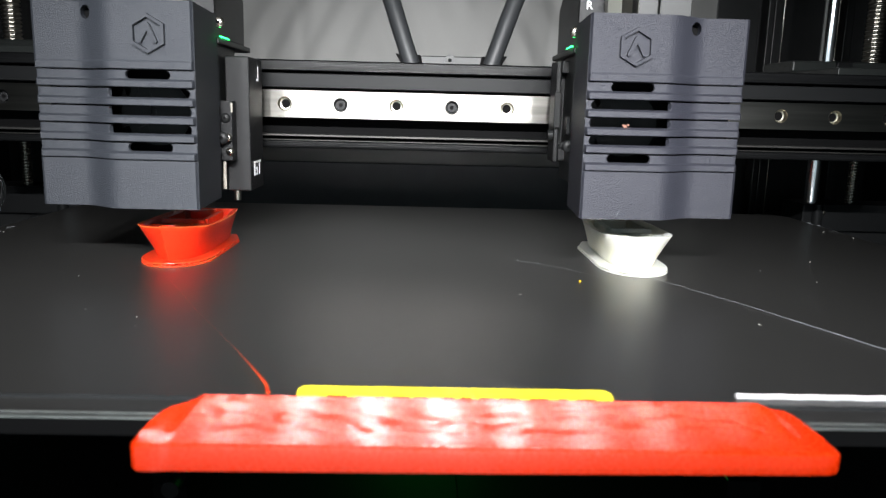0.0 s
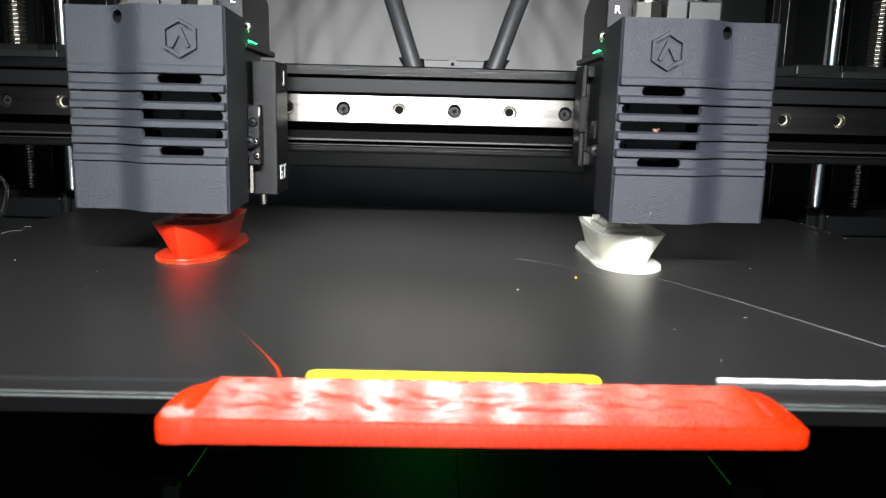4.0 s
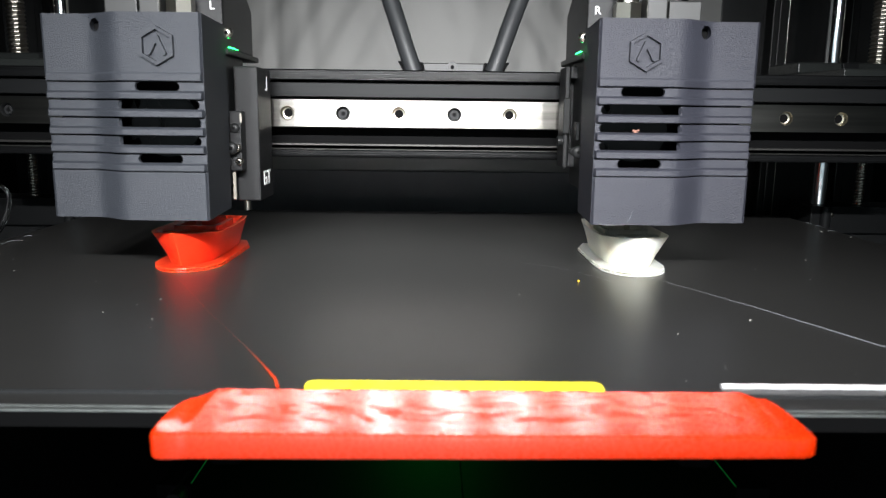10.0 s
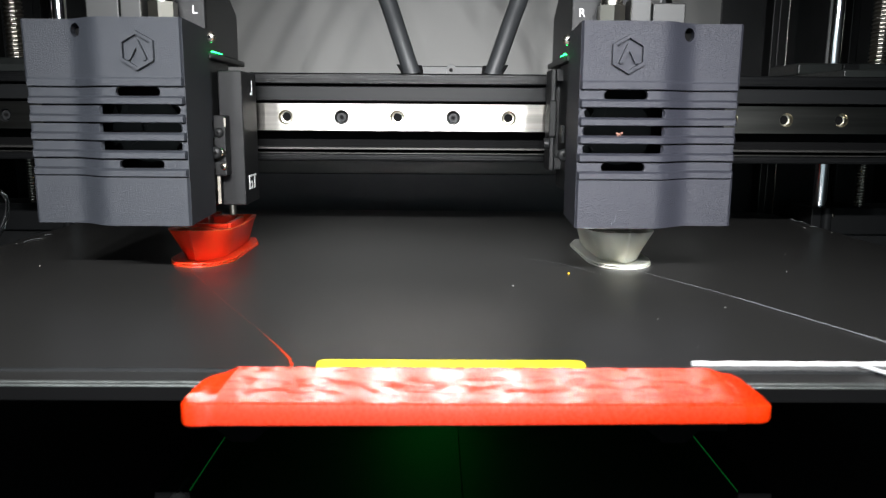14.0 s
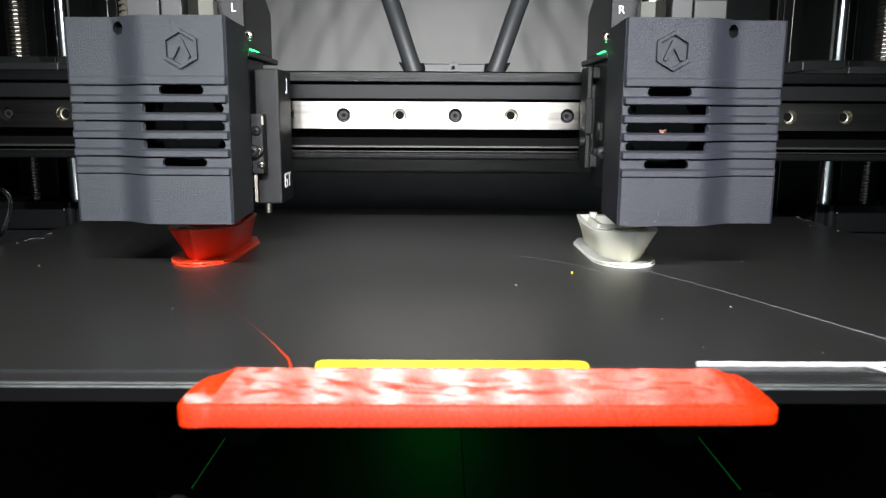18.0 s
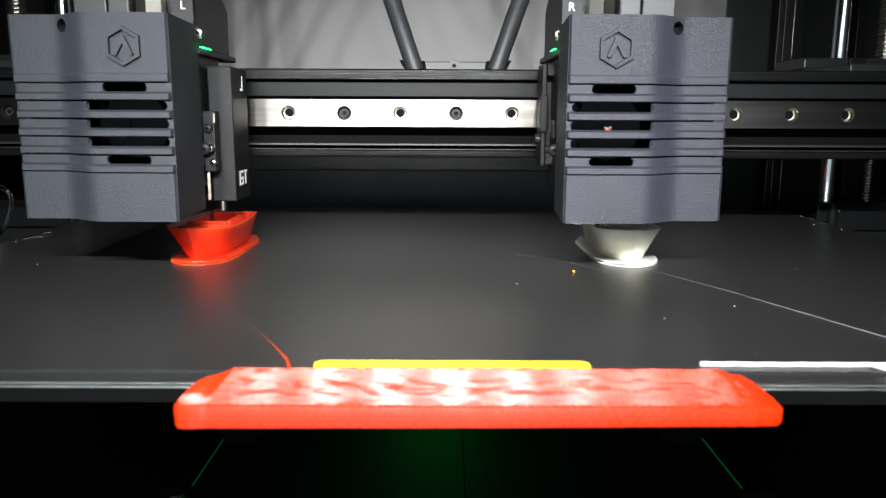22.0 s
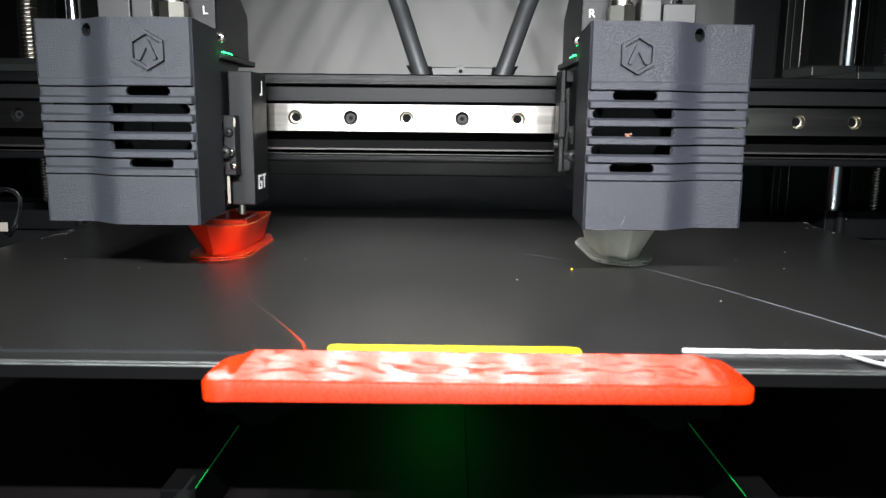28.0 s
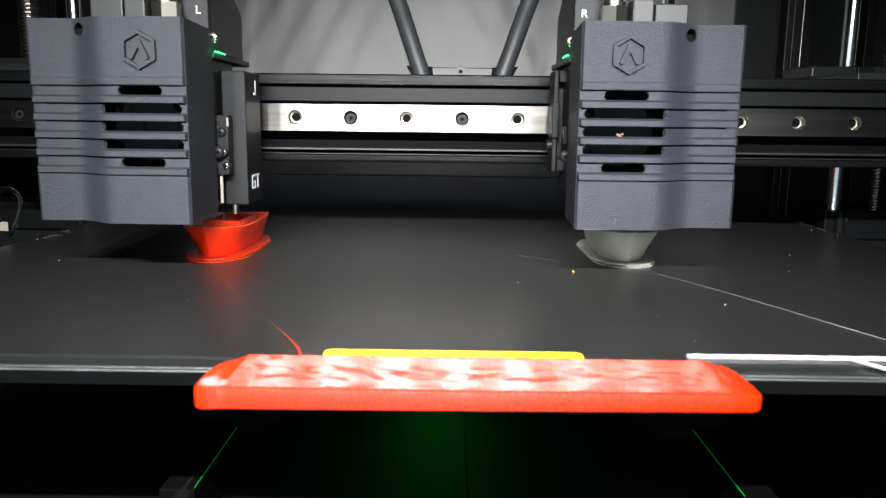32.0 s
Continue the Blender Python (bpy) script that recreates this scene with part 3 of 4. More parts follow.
def boat(x, material, label):
    b = thing("toy_boat", label, "printed boat", "half-printed boats", at=(x, -44, 0))
    wide = 0.88
    # raft: rounded at the bow, clipped at the stern
    raft = [(13.4 * math.sin(radians(a)), -15 - 17.5 * math.cos(radians(a))) for a in range(-90, 91, 15)]
    raft = raft + [(13.6, 22), (9.5, 34), (-9.5, 34), (-13.6, 22)]
    low = part("raft", prism(raft, 0, 0.5, "z", 0.15), material, b, "rough raft under the hull")
    bm = bmesh.new()
    bound = [Vector(q) for q in raft]
    for k, q in enumerate(bound):
        nxt = bound[(k + 1) % len(bound)]
        n = max(1, int((nxt - q).length / 1.6))
        for j in range(n):
            c = q.lerp(nxt, (j + 0.5) / n) * 0.955
            if random.random() < 0.62:
                add_box(bm, c.x - 0.55 - 0.3 * random.random(), c.x + 0.55, c.y - 0.55, c.y + 0.5 + 0.3 * random.random(), 0.45, 1.2)
    part("raft_infill", bm, material, low)
    part("raft_top", prism([(q.x * 0.985, q.y * 0.985) for q in bound], 1.1, 1.6, "z", 0.15), material, low)
    # hull: sections from the stern to the bow, half width at the rim and at the keel
    rows, keel_y = [], []
    for y, top, low in ((28, 13.0, 9.0), (20, 14.6, 9.8), (8, 15.7, 10.2), (-4, 16.0, 10.0)):
        rows.append((y, top, low, 13.8))
        keel_y.append(min(y, 27))
    for k in range(1, 13):
        q = k / 12.0
        bend = math.sin(q * math.pi / 2)
        # a pointed bow with full cheeks and an upright stem edge
        rows.append((-4 - 31.0 * bend, max(0.25, 16.0 * (1 - bend ** 4.6)), max(0.15, 10.0 * (1 - bend ** 3.4)), 13.8 + 1.7 * q ** 1.5))
        keel_y.append(-4 - 23.5 * bend)
    bm = bmesh.new()
    out_r, in_r = [], []
    for (y, top, low, z), ky in zip(rows, keel_y):
        for store, off in ((out_r, 0.0), (in_r, 1.4)):
            sec = []
            for s in (-1, 1):
                for u in ((0, 0.35, 0.7, 1.0) if s > 0 else (1.0, 0.7, 0.35, 0)):
                    w = max(0.05, wide * (low + (top - low) * u ** 1.15) - off)
                    zz = 1.5 + (z - 1.5) * u if not off else 10.4 + (z - 10.4) * u
                    yy = ky + (y - ky) * u
                    yy += (-off if y > 0 else off) * (1.0 if abs(y) > 25 else 0)
                    sec.append(bm.verts.new((s * w * MM, yy * MM, zz * MM)))
            store.append(sec)
    for ring in (out_r, in_r):
        for a, c in zip(ring, ring[1:]):
            for i in range(7):
                bm.faces.new((a[i], a[i + 1], c[i + 1], c[i]))
        bm.faces.new(ring[0])
        bm.faces.new(ring[-1][::-1])
    for a, c, d, e in zip(out_r, out_r[1:], in_r, in_r[1:]):
        bm.faces.new((a[0], c[0], e[0], d[0]))
        bm.faces.new((a[7], c[7], e[7], d[7]))
    for k in (0, -1):
        bm.faces.new((out_r[k][0], in_r[k][0], in_r[k][7], out_r[k][7]))
    part("hull", bm, material, b, smooth=True)
    # the deck at the bow and the cabin's first layers
    part("bow_deck", prism([(-12.0, -12), (12.0, -12), (10.8, -17), (8.6, -22.5), (5.2, -27.5), (0, -31.5), (-5.2, -27.5), (-8.6, -22.5), (-10.8, -17)], 11.8, 13.2, "z", 0.15), material, b)
    bm = bmesh.new()
    for k in range(14):
        x0, y0 = random.uniform(-8, 8), random.uniform(-28, -15)
        if abs(x0) < 8.6 - max(0, -y0 - 17) * 0.75:
            add_tube(bm, [(x0 - 2.5, y0, 13.2), (x0 - 1, y0 + random.uniform(-0.5, 0.5), 13.6), (x0 + 1, y0 + random.uniform(-0.8, 0.8), 13.5), (x0 + 2.5, y0, 13.1)], 0.35, 6)
    part("deck_infill", bm, material, b, smooth=True)
    part("cabin_wall", prism([(-8, -10), (8, -10), (8, -8), (-8, -8)], 6, 14.4), material, b)
    for s in (-1, 1):
        part("cabin_wall", box(s * 8 - 1, s * 8 + 1, -8, 14, 6, 14.4, 0.1), material, b)
    part("box_rim", box(-5, 5, 15, 17, 6, 14.8, 0.1), material, b)
    part("post", box(-6.5, -3.5, 20, 23, 6, 15.6, 0.1), material, b)
    return b


# ---- the two tool heads: coordinates at the clip's start, facing -y ----
def smooth01(u):
    u = min(1, max(0, u))
    return u * u * (3 - 2 * u)


def tool_head(s, x_in):
    """s: +1 when the cover's recess points to +x. x_in: the side towards the middle. u runs from there outwards."""
    def X(u):
        return x_in + s * u

    def front(u):
        return -80 + 7.5 * smooth01((u - 27) / 15)
    side = "R" if s > 0 else "L"
    plastic = M_COVER_R if s > 0 else M_COVER_L
    head = thing("extruder_unit", "dark slate printed tool head cover on the beam, marked " + side, "print head", "tool heads")

    def outline(u0=None, u1=None, push=0.0):
        """Plan line from the inner back corner round the front to the outer back corner."""
        pts = [(2.4, -42), (1.3, -60), (0.0, -79)] if u0 is None else []
        us = [0.6] if u0 is None else [u0]
        grid = [k * 1.5 for k in range(1, 39)]
        a = us[0]
        b = 56.4 if u1 is None else u1
        us += [g for g in grid if a < g < b] + [b]
        pts += [(u, front(u) + push) for u in us]
        if u1 is None:
            e = 57.5 - max(0.0, push) * 0.6
            pts += [(e, -71.5), (e, -40)]
        pts = [(X(u), y) for u, y in pts]
        return pts if s > 0 else pts

    thick = 2.4 * s

    def profiled(rows):
        """The front skin all round with a profile in height: rows of z and setback, closed behind."""
        bm = bmesh.new()
        lines = [(z, outline(push=p)) for z, p in rows]
        back = [(q[0], q[1] + 2.2) for q in outline(push=1.0)]
        lines = [(rows[0][0], back)] + lines + [(rows[-1][0], back)]
        n = min(len(q) for z, q in lines)
        rings = [[bm.verts.new((x * MM, y * MM, z * MM)) for x, y in q[:n]] for z, q in lines]
        m = len(rings)
        for k in range(m):
            for i in range(n - 1):
                bm.faces.new((rings[k][i], rings[k][i + 1], rings[(k + 1) % m][i + 1], rings[(k + 1) % m][i]))
        for i in (0, n - 1):
            bm.faces.new([r[i] for r in rings])
        return bm
    bm = bmesh.new()
    ha, hb, hz0, hz1, hu, hz = 35.5, 40.5, 85.6, 91.0, 38.0, 88.4
    shell(bm, outline(), 72.45, hz0, thick)
    shell(bm, outline(None, ha), hz0, hz1, thick)
    shell(bm, outline(hb, None), hz0, hz1, thick)
    shell(bm, outline(), hz1, 92.2, thick)
    n = 24
    rims = []
    for depth, rad in ((0.0, None), (0.0, 2.1), (9.0, 2.1)):
        ring = []
        for k in range(n):
            c, q = math.cos(2 * math.pi * k / n), math.sin(2 * math.pi * k / n)
            m = max(abs(c) / 2.5, abs(q) / 2.7) if rad is None else 1 / rad
            du, dz = c / m, q / m * (1 if rad is None else 1.1)
            zc = 88.3 if rad is None else hz
            ring.append(bm.verts.new((X(hu + du) * MM, (front(hu + du) + depth) * MM, (zc + dz) * MM)))
        rims.append(ring)
    for p, q in zip(rims, rims[1:]):
        for k in range(n):
            bm.faces.new((p[k], p[(k + 1) % n], q[(k + 1) % n], q[k]))
    cover = part("cover", bm, plastic, head, smooth=True, sharp=22)
    part("lower_cover", shell(bmesh.new(), outline(), 21.8, 38.6, thick), plastic, cover, smooth=True, sharp=22)
    slots = [(8.2, 23.4), (1.6, 30), (1.2, 30.3), (1.4, 30.2), (8.2, 23.6)]
    for k, (a, b) in enumerate(slots):
        top = 69.2 - 6.15 * k
        # the recessed band with its opening, then the proud rib below it
        for u0, u1 in ((None, a), (b, None)):
            part("band", shell(bmesh.new(), outline(u0, u1, 0.8), top - 2.9, top, thick * 0.7), plastic, cover, smooth=True, sharp=22)
        part("slat", profiled([(top - 5.58, 0.5), (top - 5.58, -0.5), (top - 5.4, -0.65), (top - 3.6, -0.6), (top - 2.85, 0.75)]), plastic, cover, smooth=True, sharp=30)
        for a0, d in ((a, 1), (b, -1)):
            # rounded ends of the opening
            arc = [(X(a0 + d * 1.3 * (1 - math.sin(t))), top - 1.45 - 1.45 * math.cos(t)) for t in [math.pi * j / 8 for j in range(9)]]
            part("slot_end", prism([(X(a0 - d * 0.1), top - 2.9)] + arc + [(X(a0 - d * 0.1), top)], front(a0) + 0.85, front(a0) + 2.4, "y"), plastic, cover)
    part("top_rib", profiled([(69.62, 0.5), (69.62, -0.4), (69.85, -0.55), (71.9, -0.55), (72.6, -0.03)]), plastic, cover, smooth=True, sharp=30)
    part("side_wall", shell(bmesh.new(), [(X(2.28), -42), (X(1.18), -60), (X(-0.1), -78.7)], 21.8, 92.2, thick * 0.3), plastic, cover, smooth=True)
    # near-black, so the shade behind the slots is in its colour
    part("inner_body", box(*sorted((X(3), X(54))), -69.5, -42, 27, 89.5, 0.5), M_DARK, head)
    part("fan_ring", cyl((X(16), -70.2, 55), 11.5, 1.0, "y", 32), M_BLACK, head)
    hub = 7 if s > 0 else 23
    fan = part("fan_hub", cyl((X(hub), -71.2, 55), 5.2, 1.6, "y", 28), M_GRAINY, head, smooth=True)
    for k in range(7):
        a0 = 2 * math.pi * k / 7
        pts = [(X(hub + 0.6 * r * math.cos(a0 + t)), 55 + r * math.sin(a0 + t)) for r, t in ((5.0, 0.0), (11.0, 0.35), (11.0, 0.85), (5.0, 0.6))]
        part("fan_blade", prism(pts, -71.0, -70.8, "y"), M_BLACK, fan)
    part("cover_top", box(*sorted((X(2.5), X(55))), -70, -41, 90.2, 91.8, 0.3), M_BLACK, head)
    # raised hexagon badge
    cx, cz = X(14.6) + (1.2 if s > 0 else -0.15), 81.2
    bm = bmesh.new()
    v = [[bm.verts.new(((cx + r * math.sin(radians(60 * k))) * MM, y * MM, (cz + r * math.cos(radians(60 * k))) * MM)) for k in range(6)] for r, y in ((6.6, -79.9), (6.5, -81.5), (5.3, -81.5), (5.2, -79.9))]
    for a, b in zip(v, v[1:]):
        for k in range(6):
            bm.faces.new((a[k], a[(k + 1) % 6], b[(k + 1) % 6], b[k]))
    part("badge", bm, plastic, cover, "raised hexagon outline")
    peak = [(cx - 0.75, cz + 3.3), (cx, cz + 3.75), (cx + 0.75, cz + 3.3)]
    foot = [(cx + 3.3, cz - 2.5), (cx + 3.0, cz - 3.1), (cx + 2.1, cz - 3.0), (cx, cz + 0.9), (cx - 2.1, cz - 3.0), (cx - 3.0, cz - 3.1), (cx - 3.3, cz - 2.5)]
    part("badge_mark", prism(peak + foot, -81.5, -79.9, "y"), plastic, cover)
    # a near-black disc paints the shade at the bottom of the hole
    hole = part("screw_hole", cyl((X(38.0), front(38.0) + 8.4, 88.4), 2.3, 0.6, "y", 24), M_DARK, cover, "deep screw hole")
    part("hole_screw", cyl((X(38.3), front(38.0) + 6.8, 87.7), 1.2, 0.8, "y", 6), M_BLACK, hole)
    # carriage behind the cover
    part("carriage", box(*sorted((X(4), X(55))), -42, -9, 30, 91, 0.6), M_BLACK, head)
    part("carriage_back", box(*sorted((X(0.5), X(50))), -12, -1.0, 38, 78, 0.6), M_GRAINY, head)
    plate = part("marked_plate", box(*sorted((X(2.5), X(14))), -44, -42, 92.4, 113, 0.4), M_GRAINY, head)
    letters("letter", side, 4.3, mm_pose(X(6.2), -44.3, 99.2, 90, 0, 0), M_INK, plate)
    part("motor_box", prism([(-42, 84), (-42, 113), (-15, 113), (3, 103), (3, 84)], *sorted((X(2.6), X(30))), "x", 0.5), M_BLACK, head)
    part("motor_flange", box(*sorted((X(1.4), X(30))), -42, 9, 81.5, 83.9, 0.5), M_BLACK, head)
    part("status_light", prism([(X(0.2), -42.5), (X(1.2), -42.5), (X(0.8), -29)], 83.95, 84.3), M_GREEN, head, "small green status light")
    nut = part("hose_fitting", cyl((X(16), -50, 96), 5.3, 10, "z", 6), M_NICKEL, head, "hexagonal brass hose fitting")
    part("fitting_neck", cyl((X(16), -50, 104), 4.2, 8, "z", 24), M_SCREW, nut, smooth=True)
    part("hose", tube([(X(16), -50, 106), (X(13), -49, 118), (X(8), -47, 132), (X(0), -44, 147), (X(-12), -39, 164), (X(-29), -26, 184), (X(-48), 5, 202), (X(-66), 50, 214), (X(-80), 110, 214), (X(-84), 170, 214)], 2.4, 12), M_WHITE, head, "pale filament hose", smooth=True)
    for u0, u1, h in ((22, 29.5, 103), (30, 42, 101.5)):
        plug = part("connector", box(*sorted((X(u0), X(u1))), -56, -46, 91.9, h, 0.5), M_BAR, head, "black cable connector")
        part("connector_cable", tube([(X((u0 + u1) / 2), -51, h - 1), (X((u0 + u1) / 2), -50, h + 40), (X((u0 + u1) / 2 + 4), -30, h + 120)], 2.6, 10), M_CABLE, plug, smooth=True)
    for u, y, z, rad, m in ((1.7 if s < 0 else 2.0, -41.5, 89.6, 2.3, M_SCREW), (1.6, -41.4, 45.4, 2.5, M_BLACK), (-0.5, -40.5, 45.6, 1.6, M_SCREW if s < 0 else M_BLACK)):
        sc = part("side_screw", dome((X(u), y, z), rad, 1.3), m, head, smooth=True)
        part("screw_slot", cyl((X(u), y - 1.2, z), 0.75, 0.3, "y", 6), M_DARK, sc)
    if s < 0:
        probe = part("probe_box", box(*sorted((X(-6.8), X(3))), -30, -6, 23.2, 77.8, 0.6), M_GRAINY, head, "black probe box with white letters")
        # the two angular letters G and T, each stroke a bar
        ink = bmesh.new()
        strokes = [(-23.8, -18.2, 34.3, 35.2), (-23.8, -22.4, 29.2, 34.3), (-22.4, -18.2, 29.2, 30.1), (-19.5, -18.2, 30.1, 32.5), (-21.4, -19.5, 31.7, 32.5), (-17.2, -11.7, 34.3, 35.2), (-15.3, -13.6, 29.2, 34.3)]
        for y0, y1, z0, z1 in strokes:
            add_box(ink, *sorted((X(-6.75), X(-6.95))), y0, y1, z0, z1)
        part("letters", ink, M_INK, probe, "white angular letters GT")
        part("letter_bar", box(*sorted((X(-6.7), X(-6.95))), -14.5, -13.2, 68.5, 74.5, 0), M_INK, probe)
        part("letter_bar", box(*sorted((X(-6.7), X(-6.95))), -17, -14.6, 68.5, 69.4, 0), M_INK, probe)
        part("probe_pin", cyl((X(-0.6), -28, 21.7), 1.4, 5, "z", 16), M_NICKEL, head, "metal probe pin", smooth=True)
        tab = part("side_bracket", box(*sorted((X(-1.6), X(3.4))), -38, -31, 36, 60, 0.6), M_GRAINY, head)
        for u, z, rad, m in ((1.0, 53.2, 2.0, M_BLACK), (-0.6, 39.9, 1.6, M_SCREW)):
            sc = part("bracket_screw", dome((X(u), -38.2, z), rad, 1.2), m, tab, smooth=True)
            part("screw_slot", cyl((X(u), -39.3, z), 0.6, 0.3, "y", 6), M_DARK, sc)
        part("pale_chip", box(*sorted((X(-2.0), X(-1.2))), -38.4, -37.9, 55.5, 59, 0.1), M_CREAM, tab)
        part("white_strip", box(*sorted((X(1.7), X(2.9))), -36.5, -35.5, 24.5, 36.5, 0.2), M_CREAM, head, "white plastic strip")
    else:
        br = part("side_bracket", box(*sorted((X(-0.9), X(1.2))), -20, -5, 37.5, 80, 0.6), M_GRAINY, head, "black open carriage bracket")
        part("bracket_arm", box(*sorted((X(1.3), X(8))), -20, -14, 38, 44, 0.5), M_GRAINY, br)
        part("bracket_arm", box(*sorted((X(1.3), X(8))), -20, -14, 75, 80, 0.5), M_GRAINY, br)
        part("bracket_pad", box(*sorted((X(-1.6), X(1.5))), -22, -20.1, 52, 67, 0.6), M_BLACK, br)
        part("bracket_screw", cyl((X(-2.0), -17, 49), 2.2, 2.0, "x", 18), M_BLACK, br)
        for hair in ([(46.2, 22.9), (47.5, 21.9), (50, 21.75), (53, 21.9), (55.2, 21.7)], [(58.2, 26.6), (58.0, 25.4), (57.5, 24.2), (56.7, 23.2)]):
            part("stray_hair", tube([(x, -80.6, z) for x, z in hair], 0.02, 6), M_STRAND, cover, "hair-thin plastic string", smooth=True)
        speck = bmesh.new()
        for dx, dz in ((0, 0), (0.9, 0.3), (-0.8, 0.2), (0.4, -0.7), (-0.4, -0.6)):
            add_box(speck, 58.5 + dx - 0.35, 58.5 + dx + 0.35, -78.6, -78, 54.6 + dz - 0.35, 54.6 + dz + 0.35, 0.1)
        part("plastic_speck", speck, M_COPPER, cover, "pinkish plastic speck caught in the opening")
        part("white_strip", box(*sorted((X(1.0), X(2.2))), -39, -33, 50, 57, 0.2), M_ANOD, head, "grey metal strip")
    noz = part("heater_block", box(*sorted((X(8), X(24))), -34, -14, 22, 32, 0.5), M_SCREW, head)
    part("nozzle", cyl((X(16), -22, 19.4), 0.6, 5.0, "z", 16, r2=3.0), M_BRASS, noz, "brass nozzle")
    return head


# ---- small things and what lies under the bed ----
def under():
    for s in (-1, 1):
        r = thing("bed_rail", "black slide rail under the bed with an added green glint", "rail", "bed rails")
        a, b = (-98.5, -86.9) if s < 0 else (91.7, 103)
        # bar near-black with the shade painted in; its edge reflection is an added glowing strip
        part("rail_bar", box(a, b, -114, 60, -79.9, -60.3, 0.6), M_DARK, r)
        part("light_guide", box(*((-87.2, -86.95) if s < 0 else (91.8, 92.05)), -113, -63 if s < 0 else -45, -60.3, -60.0, 0), M_GLINT, r, "thin glowing strip added as the green glint on the rail edge")
        if s < 0:
            part("end_stop", cyl((-90.5, -112, -63), 2.8, 16, "y", 20), M_BLACK, r)
    g = bpy.data.lights.new("green_led", "AREA")
    g.energy, g.color, g.size = 0.008, (0.02, 1.0, 0.1), 0.03
    new("green_light", g).matrix_basis = look((-0.010, 0.045, -0.035), (-0.010, 0.0, -0.08))


def clutter():
    coil = thing("tube_coil", "clear plastic tube coil beside the bed", "tube", at=(-221, 20, 12.5))
    ring = [(6.5 * math.cos(a), 3 * math.sin(2 * a), 11.5 * math.sin(a)) for a in [2 * math.pi * k / 32 for k in range(33)]]
    part("loop", tube(ring, 0.8, 10), M_CLEAR, coil, smooth=True)
    part("loop", tube([(x * 0.86 - 1, y + 2, z * 0.9) for x, y, z in ring], 0.7, 10), M_GRAINY, coil, smooth=True)
    part("paper_tag", box(-3, 2, -4, -3.4, -9, -4.5, 0.2), M_CREAM, coil, "white paper tag")
    hose = thing("ribbed_hose", "beige ribbed hose behind the head", "hose", at=(-190, 125, 100))
    bm = bmesh.new()
    for k in range(28):
        add_cyl(bm, (0, 0, 3.4 * k), 8.4, 1.8, "z", 28)
        add_cyl(bm, (0, 0, 3.4 * k + 1.7), 7.2, 1.8, "z", 28)
    part("ribs", bm, M_RIB, hose, smooth=True)
    bits = [(199, 42, 1.0), (204.8, 24, 1.0), (133, -78, 0.5), (-42.5, -88.5, 0.45), (20.6, -105.6, 0.7), (86.2, -135.6, 0.7), (-5.6, -105.6, 0.35), (-166, -75, 0.6), (-204, -23, 0.8), (-199, -10, 0.8), (-66, -70, 0.5), (-128, -92, 0.4), (-90, -140, 0.4), (120, -60, 0.5), (-8, -128, 0.4), (60, -150, 0.4), (150, -40, 0.5)]
    out = []
    for x, y, r in bits:
        r *= 0.72
        bm = bmesh.new()
        bmesh.ops.create_icosphere(bm, subdivisions=1, radius=r * MM, matrix=Matrix.Translation((x * MM, y * MM, r * 0.2 * MM)) @ Matrix.Diagonal((0.8, 0.5, 0.35, 1)))
        tagged(part("crumb", bm, M_CRUMB), "pale plastic crumb on the build sheet", "crumb", "crumbs on the bed")
    bm = bmesh.new()
    bmesh.ops.create_icosphere(bm, subdivisions=2, radius=0.42 * MM, matrix=Matrix.Translation((44.2 * MM, -86 * MM, 0.45 * MM)))
    tagged(part("crumb", bm, M_AMBER, smooth=True), "small amber crumb on the build sheet", "crumb", "crumbs on the bed")


def dust():
    """Fine pale flecks all over the build sheet, too many to count."""
    bm = bmesh.new()
    for k in range(150):
        x, y = random.uniform(-205, 205), random.uniform(-195, 80)
        d, w = random.uniform(0.05, 0.17), random.uniform(0.05, 0.12)
        a = random.uniform(0, math.pi)
        if k % 9 == 0:
            d *= 2.2
        q = [bm.verts.new(((x + math.cos(a + t) * (d if j % 2 else w)) * MM, (y + math.sin(a + t) * (d if j % 2 else w)) * MM, 0.02 * MM)) for j, t in enumerate((0, 1.57, 3.14, 4.71))]
        top = bm.verts.new((x * MM, y * MM, (0.05 + w * 0.8) * MM))
        for i in range(4):
            bm.faces.new((q[i], q[(i + 1) % 4], top))
    tagged(part("dust", bm, M_CRUMB), "pale specks of dust scattered over the build sheet", "dust", kind="stuff")
    curls = [[(-203, -19, 0.2), (-201.5, -14, 0.9), (-200, -10, 0.3)], [(-202, -2, 0.2), (-203.5, 0, 0.7), (-201, 3, 0.3)], [(209, 75, 0.2), (205, 77, 1.2), (206, 66, 0.4)], [(206, 62, 0.2), (209, 64, 1.0), (207, 57, 0.3)], [(204, 45, 0.2), (206, 42, 1.2), (204.5, 38, 0.4)]]
    for c in curls:
        fine = [tuple((1 - u) ** 2 * a1 + 2 * u * (1 - u) * b1 + u * u * c1 for a1, b1, c1 in zip(*c)) for u in [k / 8 for k in range(9)]]
        tagged(part("shaving", tube(fine, 0.075, 6), M_STRAND, smooth=True), "tiny curled plastic shaving by the bed edge", "shaving", "shavings on the bed")


case()
gantry()
bed()
boat(-104.5, M_BOAT_RED, "half-printed glossy red toy boat on its raft")
boat(69.6, M_BOAT_WHITE, "half-printed white toy boat on its raft")
tool_head(-1, -90.4)
tool_head(1, 44.2)
under()
clutter()
dust()


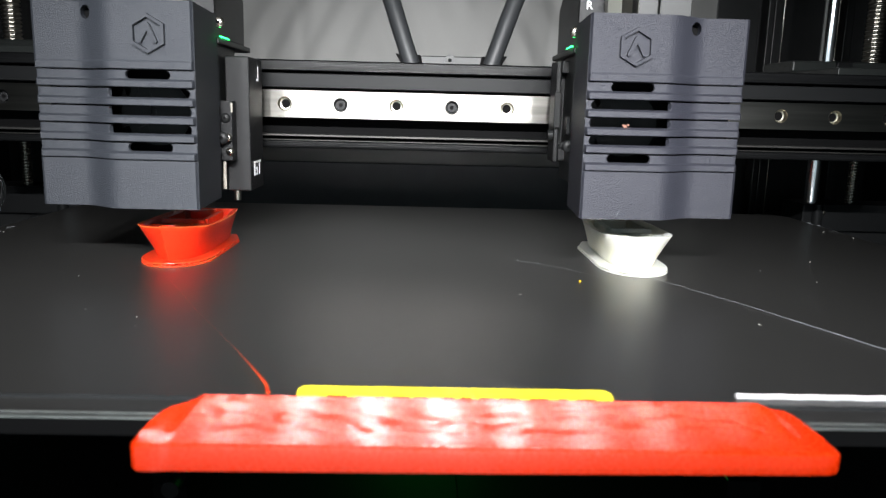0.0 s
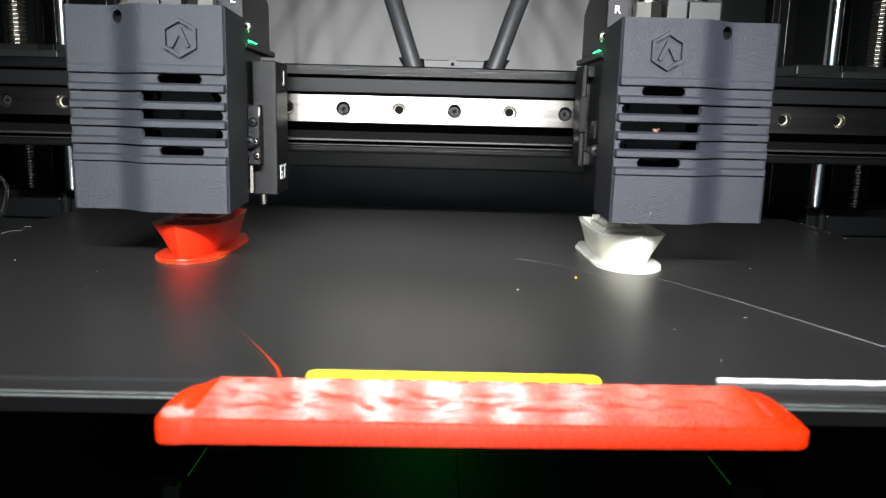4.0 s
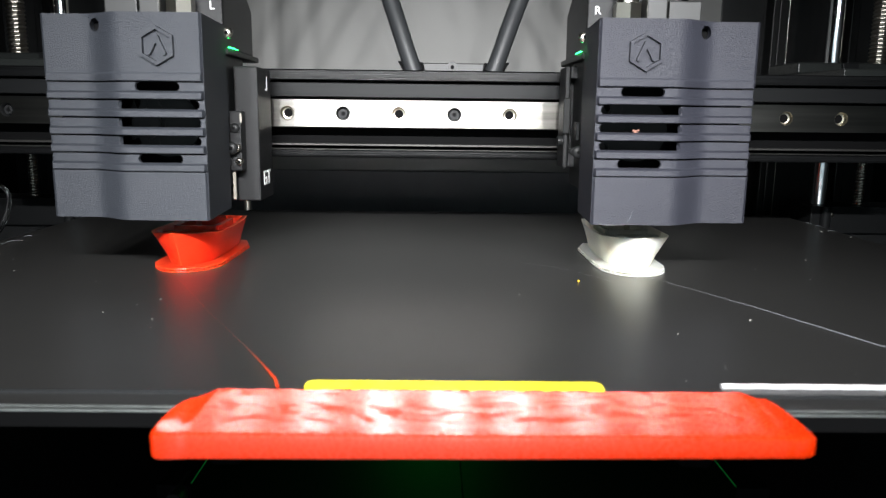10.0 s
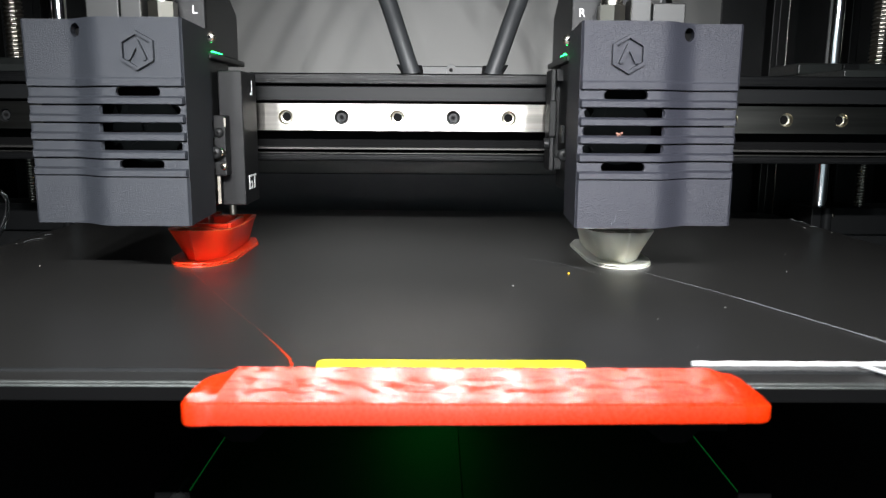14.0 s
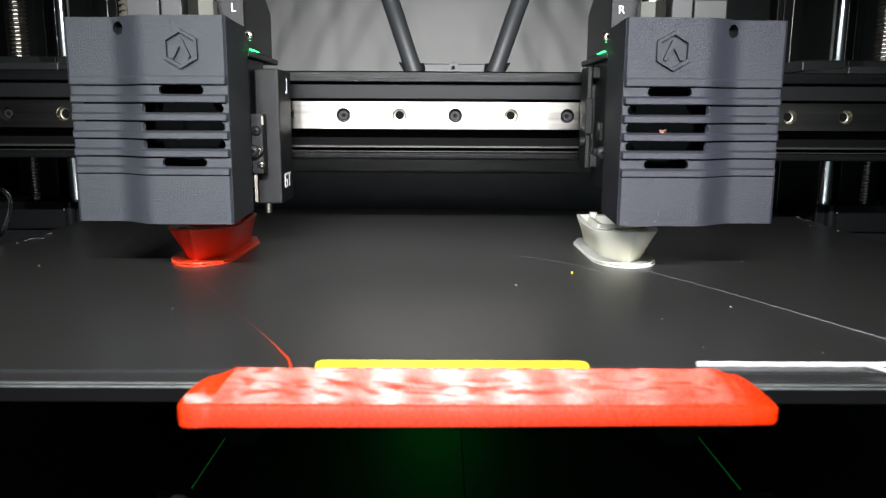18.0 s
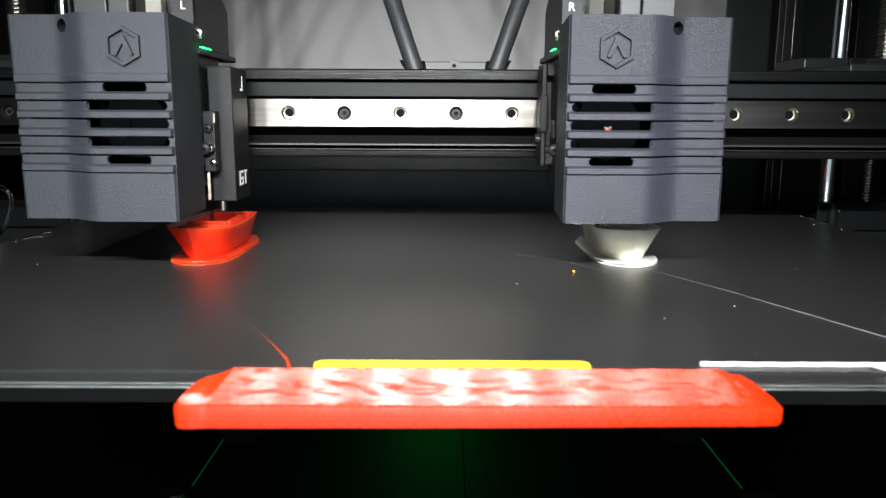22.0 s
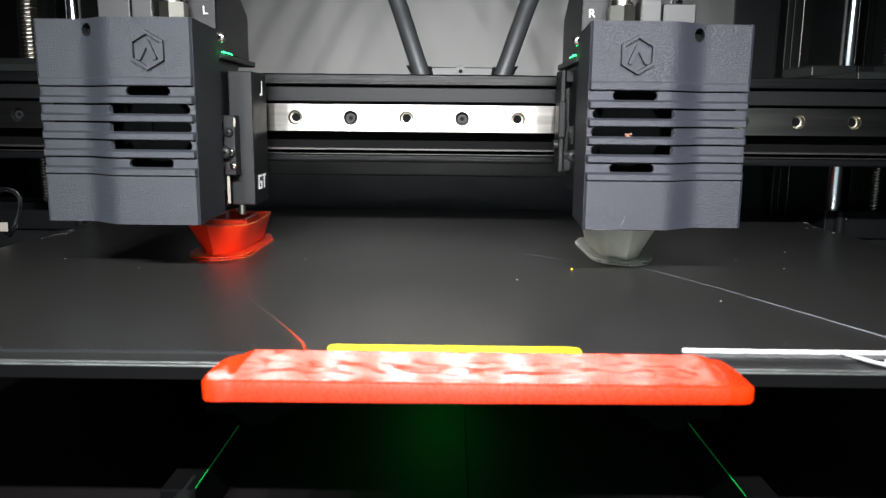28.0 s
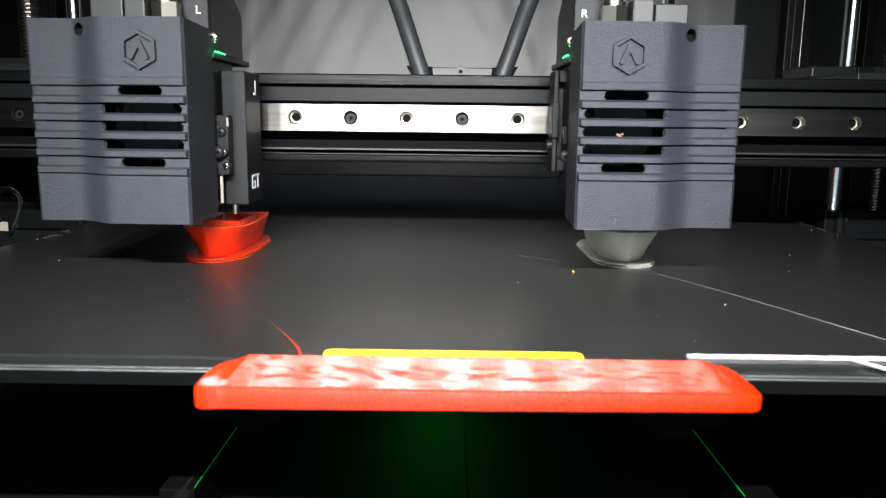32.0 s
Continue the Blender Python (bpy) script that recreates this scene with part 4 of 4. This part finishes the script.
def motions():
    bed_rows = [(0.0, -0.0000), (0.5, 0.0143), (1.0, 0.0129), (1.5, 0.0127), (2.0, -0.0004), (2.5, 0.0071), (3.0, 0.0172), (3.5, 0.0132), (5.5, 0.0101), (6.0, 0.0009), (6.5, 0.0067), (7.0, 0.0062), (7.5, 0.0072), (8.0, 0.0003), (8.5, 0.0105), (9.0, 0.0137), (9.5, 0.0136), (10.0, 0.0103), (10.5, 0.0143), (11.0, 0.0304), (11.5, 0.0489), (12.0, 0.0284), (12.5, 0.0153), (13.0, 0.0285), (13.5, 0.0279), (14.0, 0.0299), (14.5, 0.0141), (16.5, 0.0269), (17.0, 0.0140), (17.5, 0.0300), (18.0, 0.0278), (18.5, 0.0262), (19.0, 0.0247), (19.5, 0.0150), (20.0, 0.0284), (20.5, 0.0303), (21.0, 0.0232), (21.5, 0.0272), (22.0, 0.0260), (22.5, 0.0341), (23.0, 0.0482), (23.5, 0.0279), (24.0, 0.0206), (24.5, 0.0180), (25.0, 0.0275), (25.5, 0.0310), (27.5, 0.0459), (28.0, 0.0417), (28.5, 0.0307), (29.0, 0.0313), (29.5, 0.0294), (30.0, 0.0206), (30.5, 0.0181), (31.0, 0.0214), (31.5, 0.0312), (32.0, 0.0370)]
    head_rows = [(0.0, -0.0000), (0.5, -0.0014), (1.0, 0.0059), (1.5, 0.0120), (2.0, 0.0063), (2.5, -0.0005), (3.0, -0.0017), (3.5, 0.0099), (5.5, 0.0079), (6.0, 0.0008), (6.5, 0.0097), (7.0, 0.0010), (7.5, 0.0003), (8.0, 0.0017), (8.5, 0.0101), (9.0, 0.0112), (9.5, -0.0008), (10.0, 0.0028), (10.5, -0.0084), (11.0, -0.0081), (11.5, 0.0060), (12.0, 0.0193), (12.5, 0.0187), (13.0, 0.0129), (13.5, 0.0042), (14.0, -0.0027), (14.5, -0.0084), (16.5, 0.0200), (17.0, 0.0183), (17.5, 0.0163), (18.0, 0.0115), (18.5, -0.0023), (19.0, -0.0077), (19.5, -0.0086), (20.0, -0.0074), (20.5, 0.0091), (21.0, 0.0188), (21.5, 0.0185), (22.0, -0.0078), (22.5, -0.0046), (23.0, 0.0074), (23.5, 0.0182), (24.0, 0.0197), (24.5, 0.0192), (25.0, 0.0189), (25.5, 0.0166), (27.5, 0.0013), (28.0, -0.0025), (28.5, -0.0023), (29.0, -0.0057), (29.5, -0.0077), (30.0, -0.0087), (30.5, -0.0088), (31.0, -0.0078), (31.5, -0.0020), (32.0, -0.0053)]

    on_bed = ("print_bed", "toy_boat", "purge_line", "filament", "crumb", "dust", "shaving")
    for ob in [o for o in scene.objects if o.parent is None and o.name.startswith(on_bed)]:
        x, y, z = ob.location
        walk(ob, [(t, pose(x, y + d, z)) for t, d in bed_rows])
    for ob in [o for o in scene.objects if o.parent is None and o.name.startswith("extruder_unit")]:
        x, y, z = ob.location
        walk(ob, [(t, pose(x + d, y, z)) for t, d in head_rows])


motions()
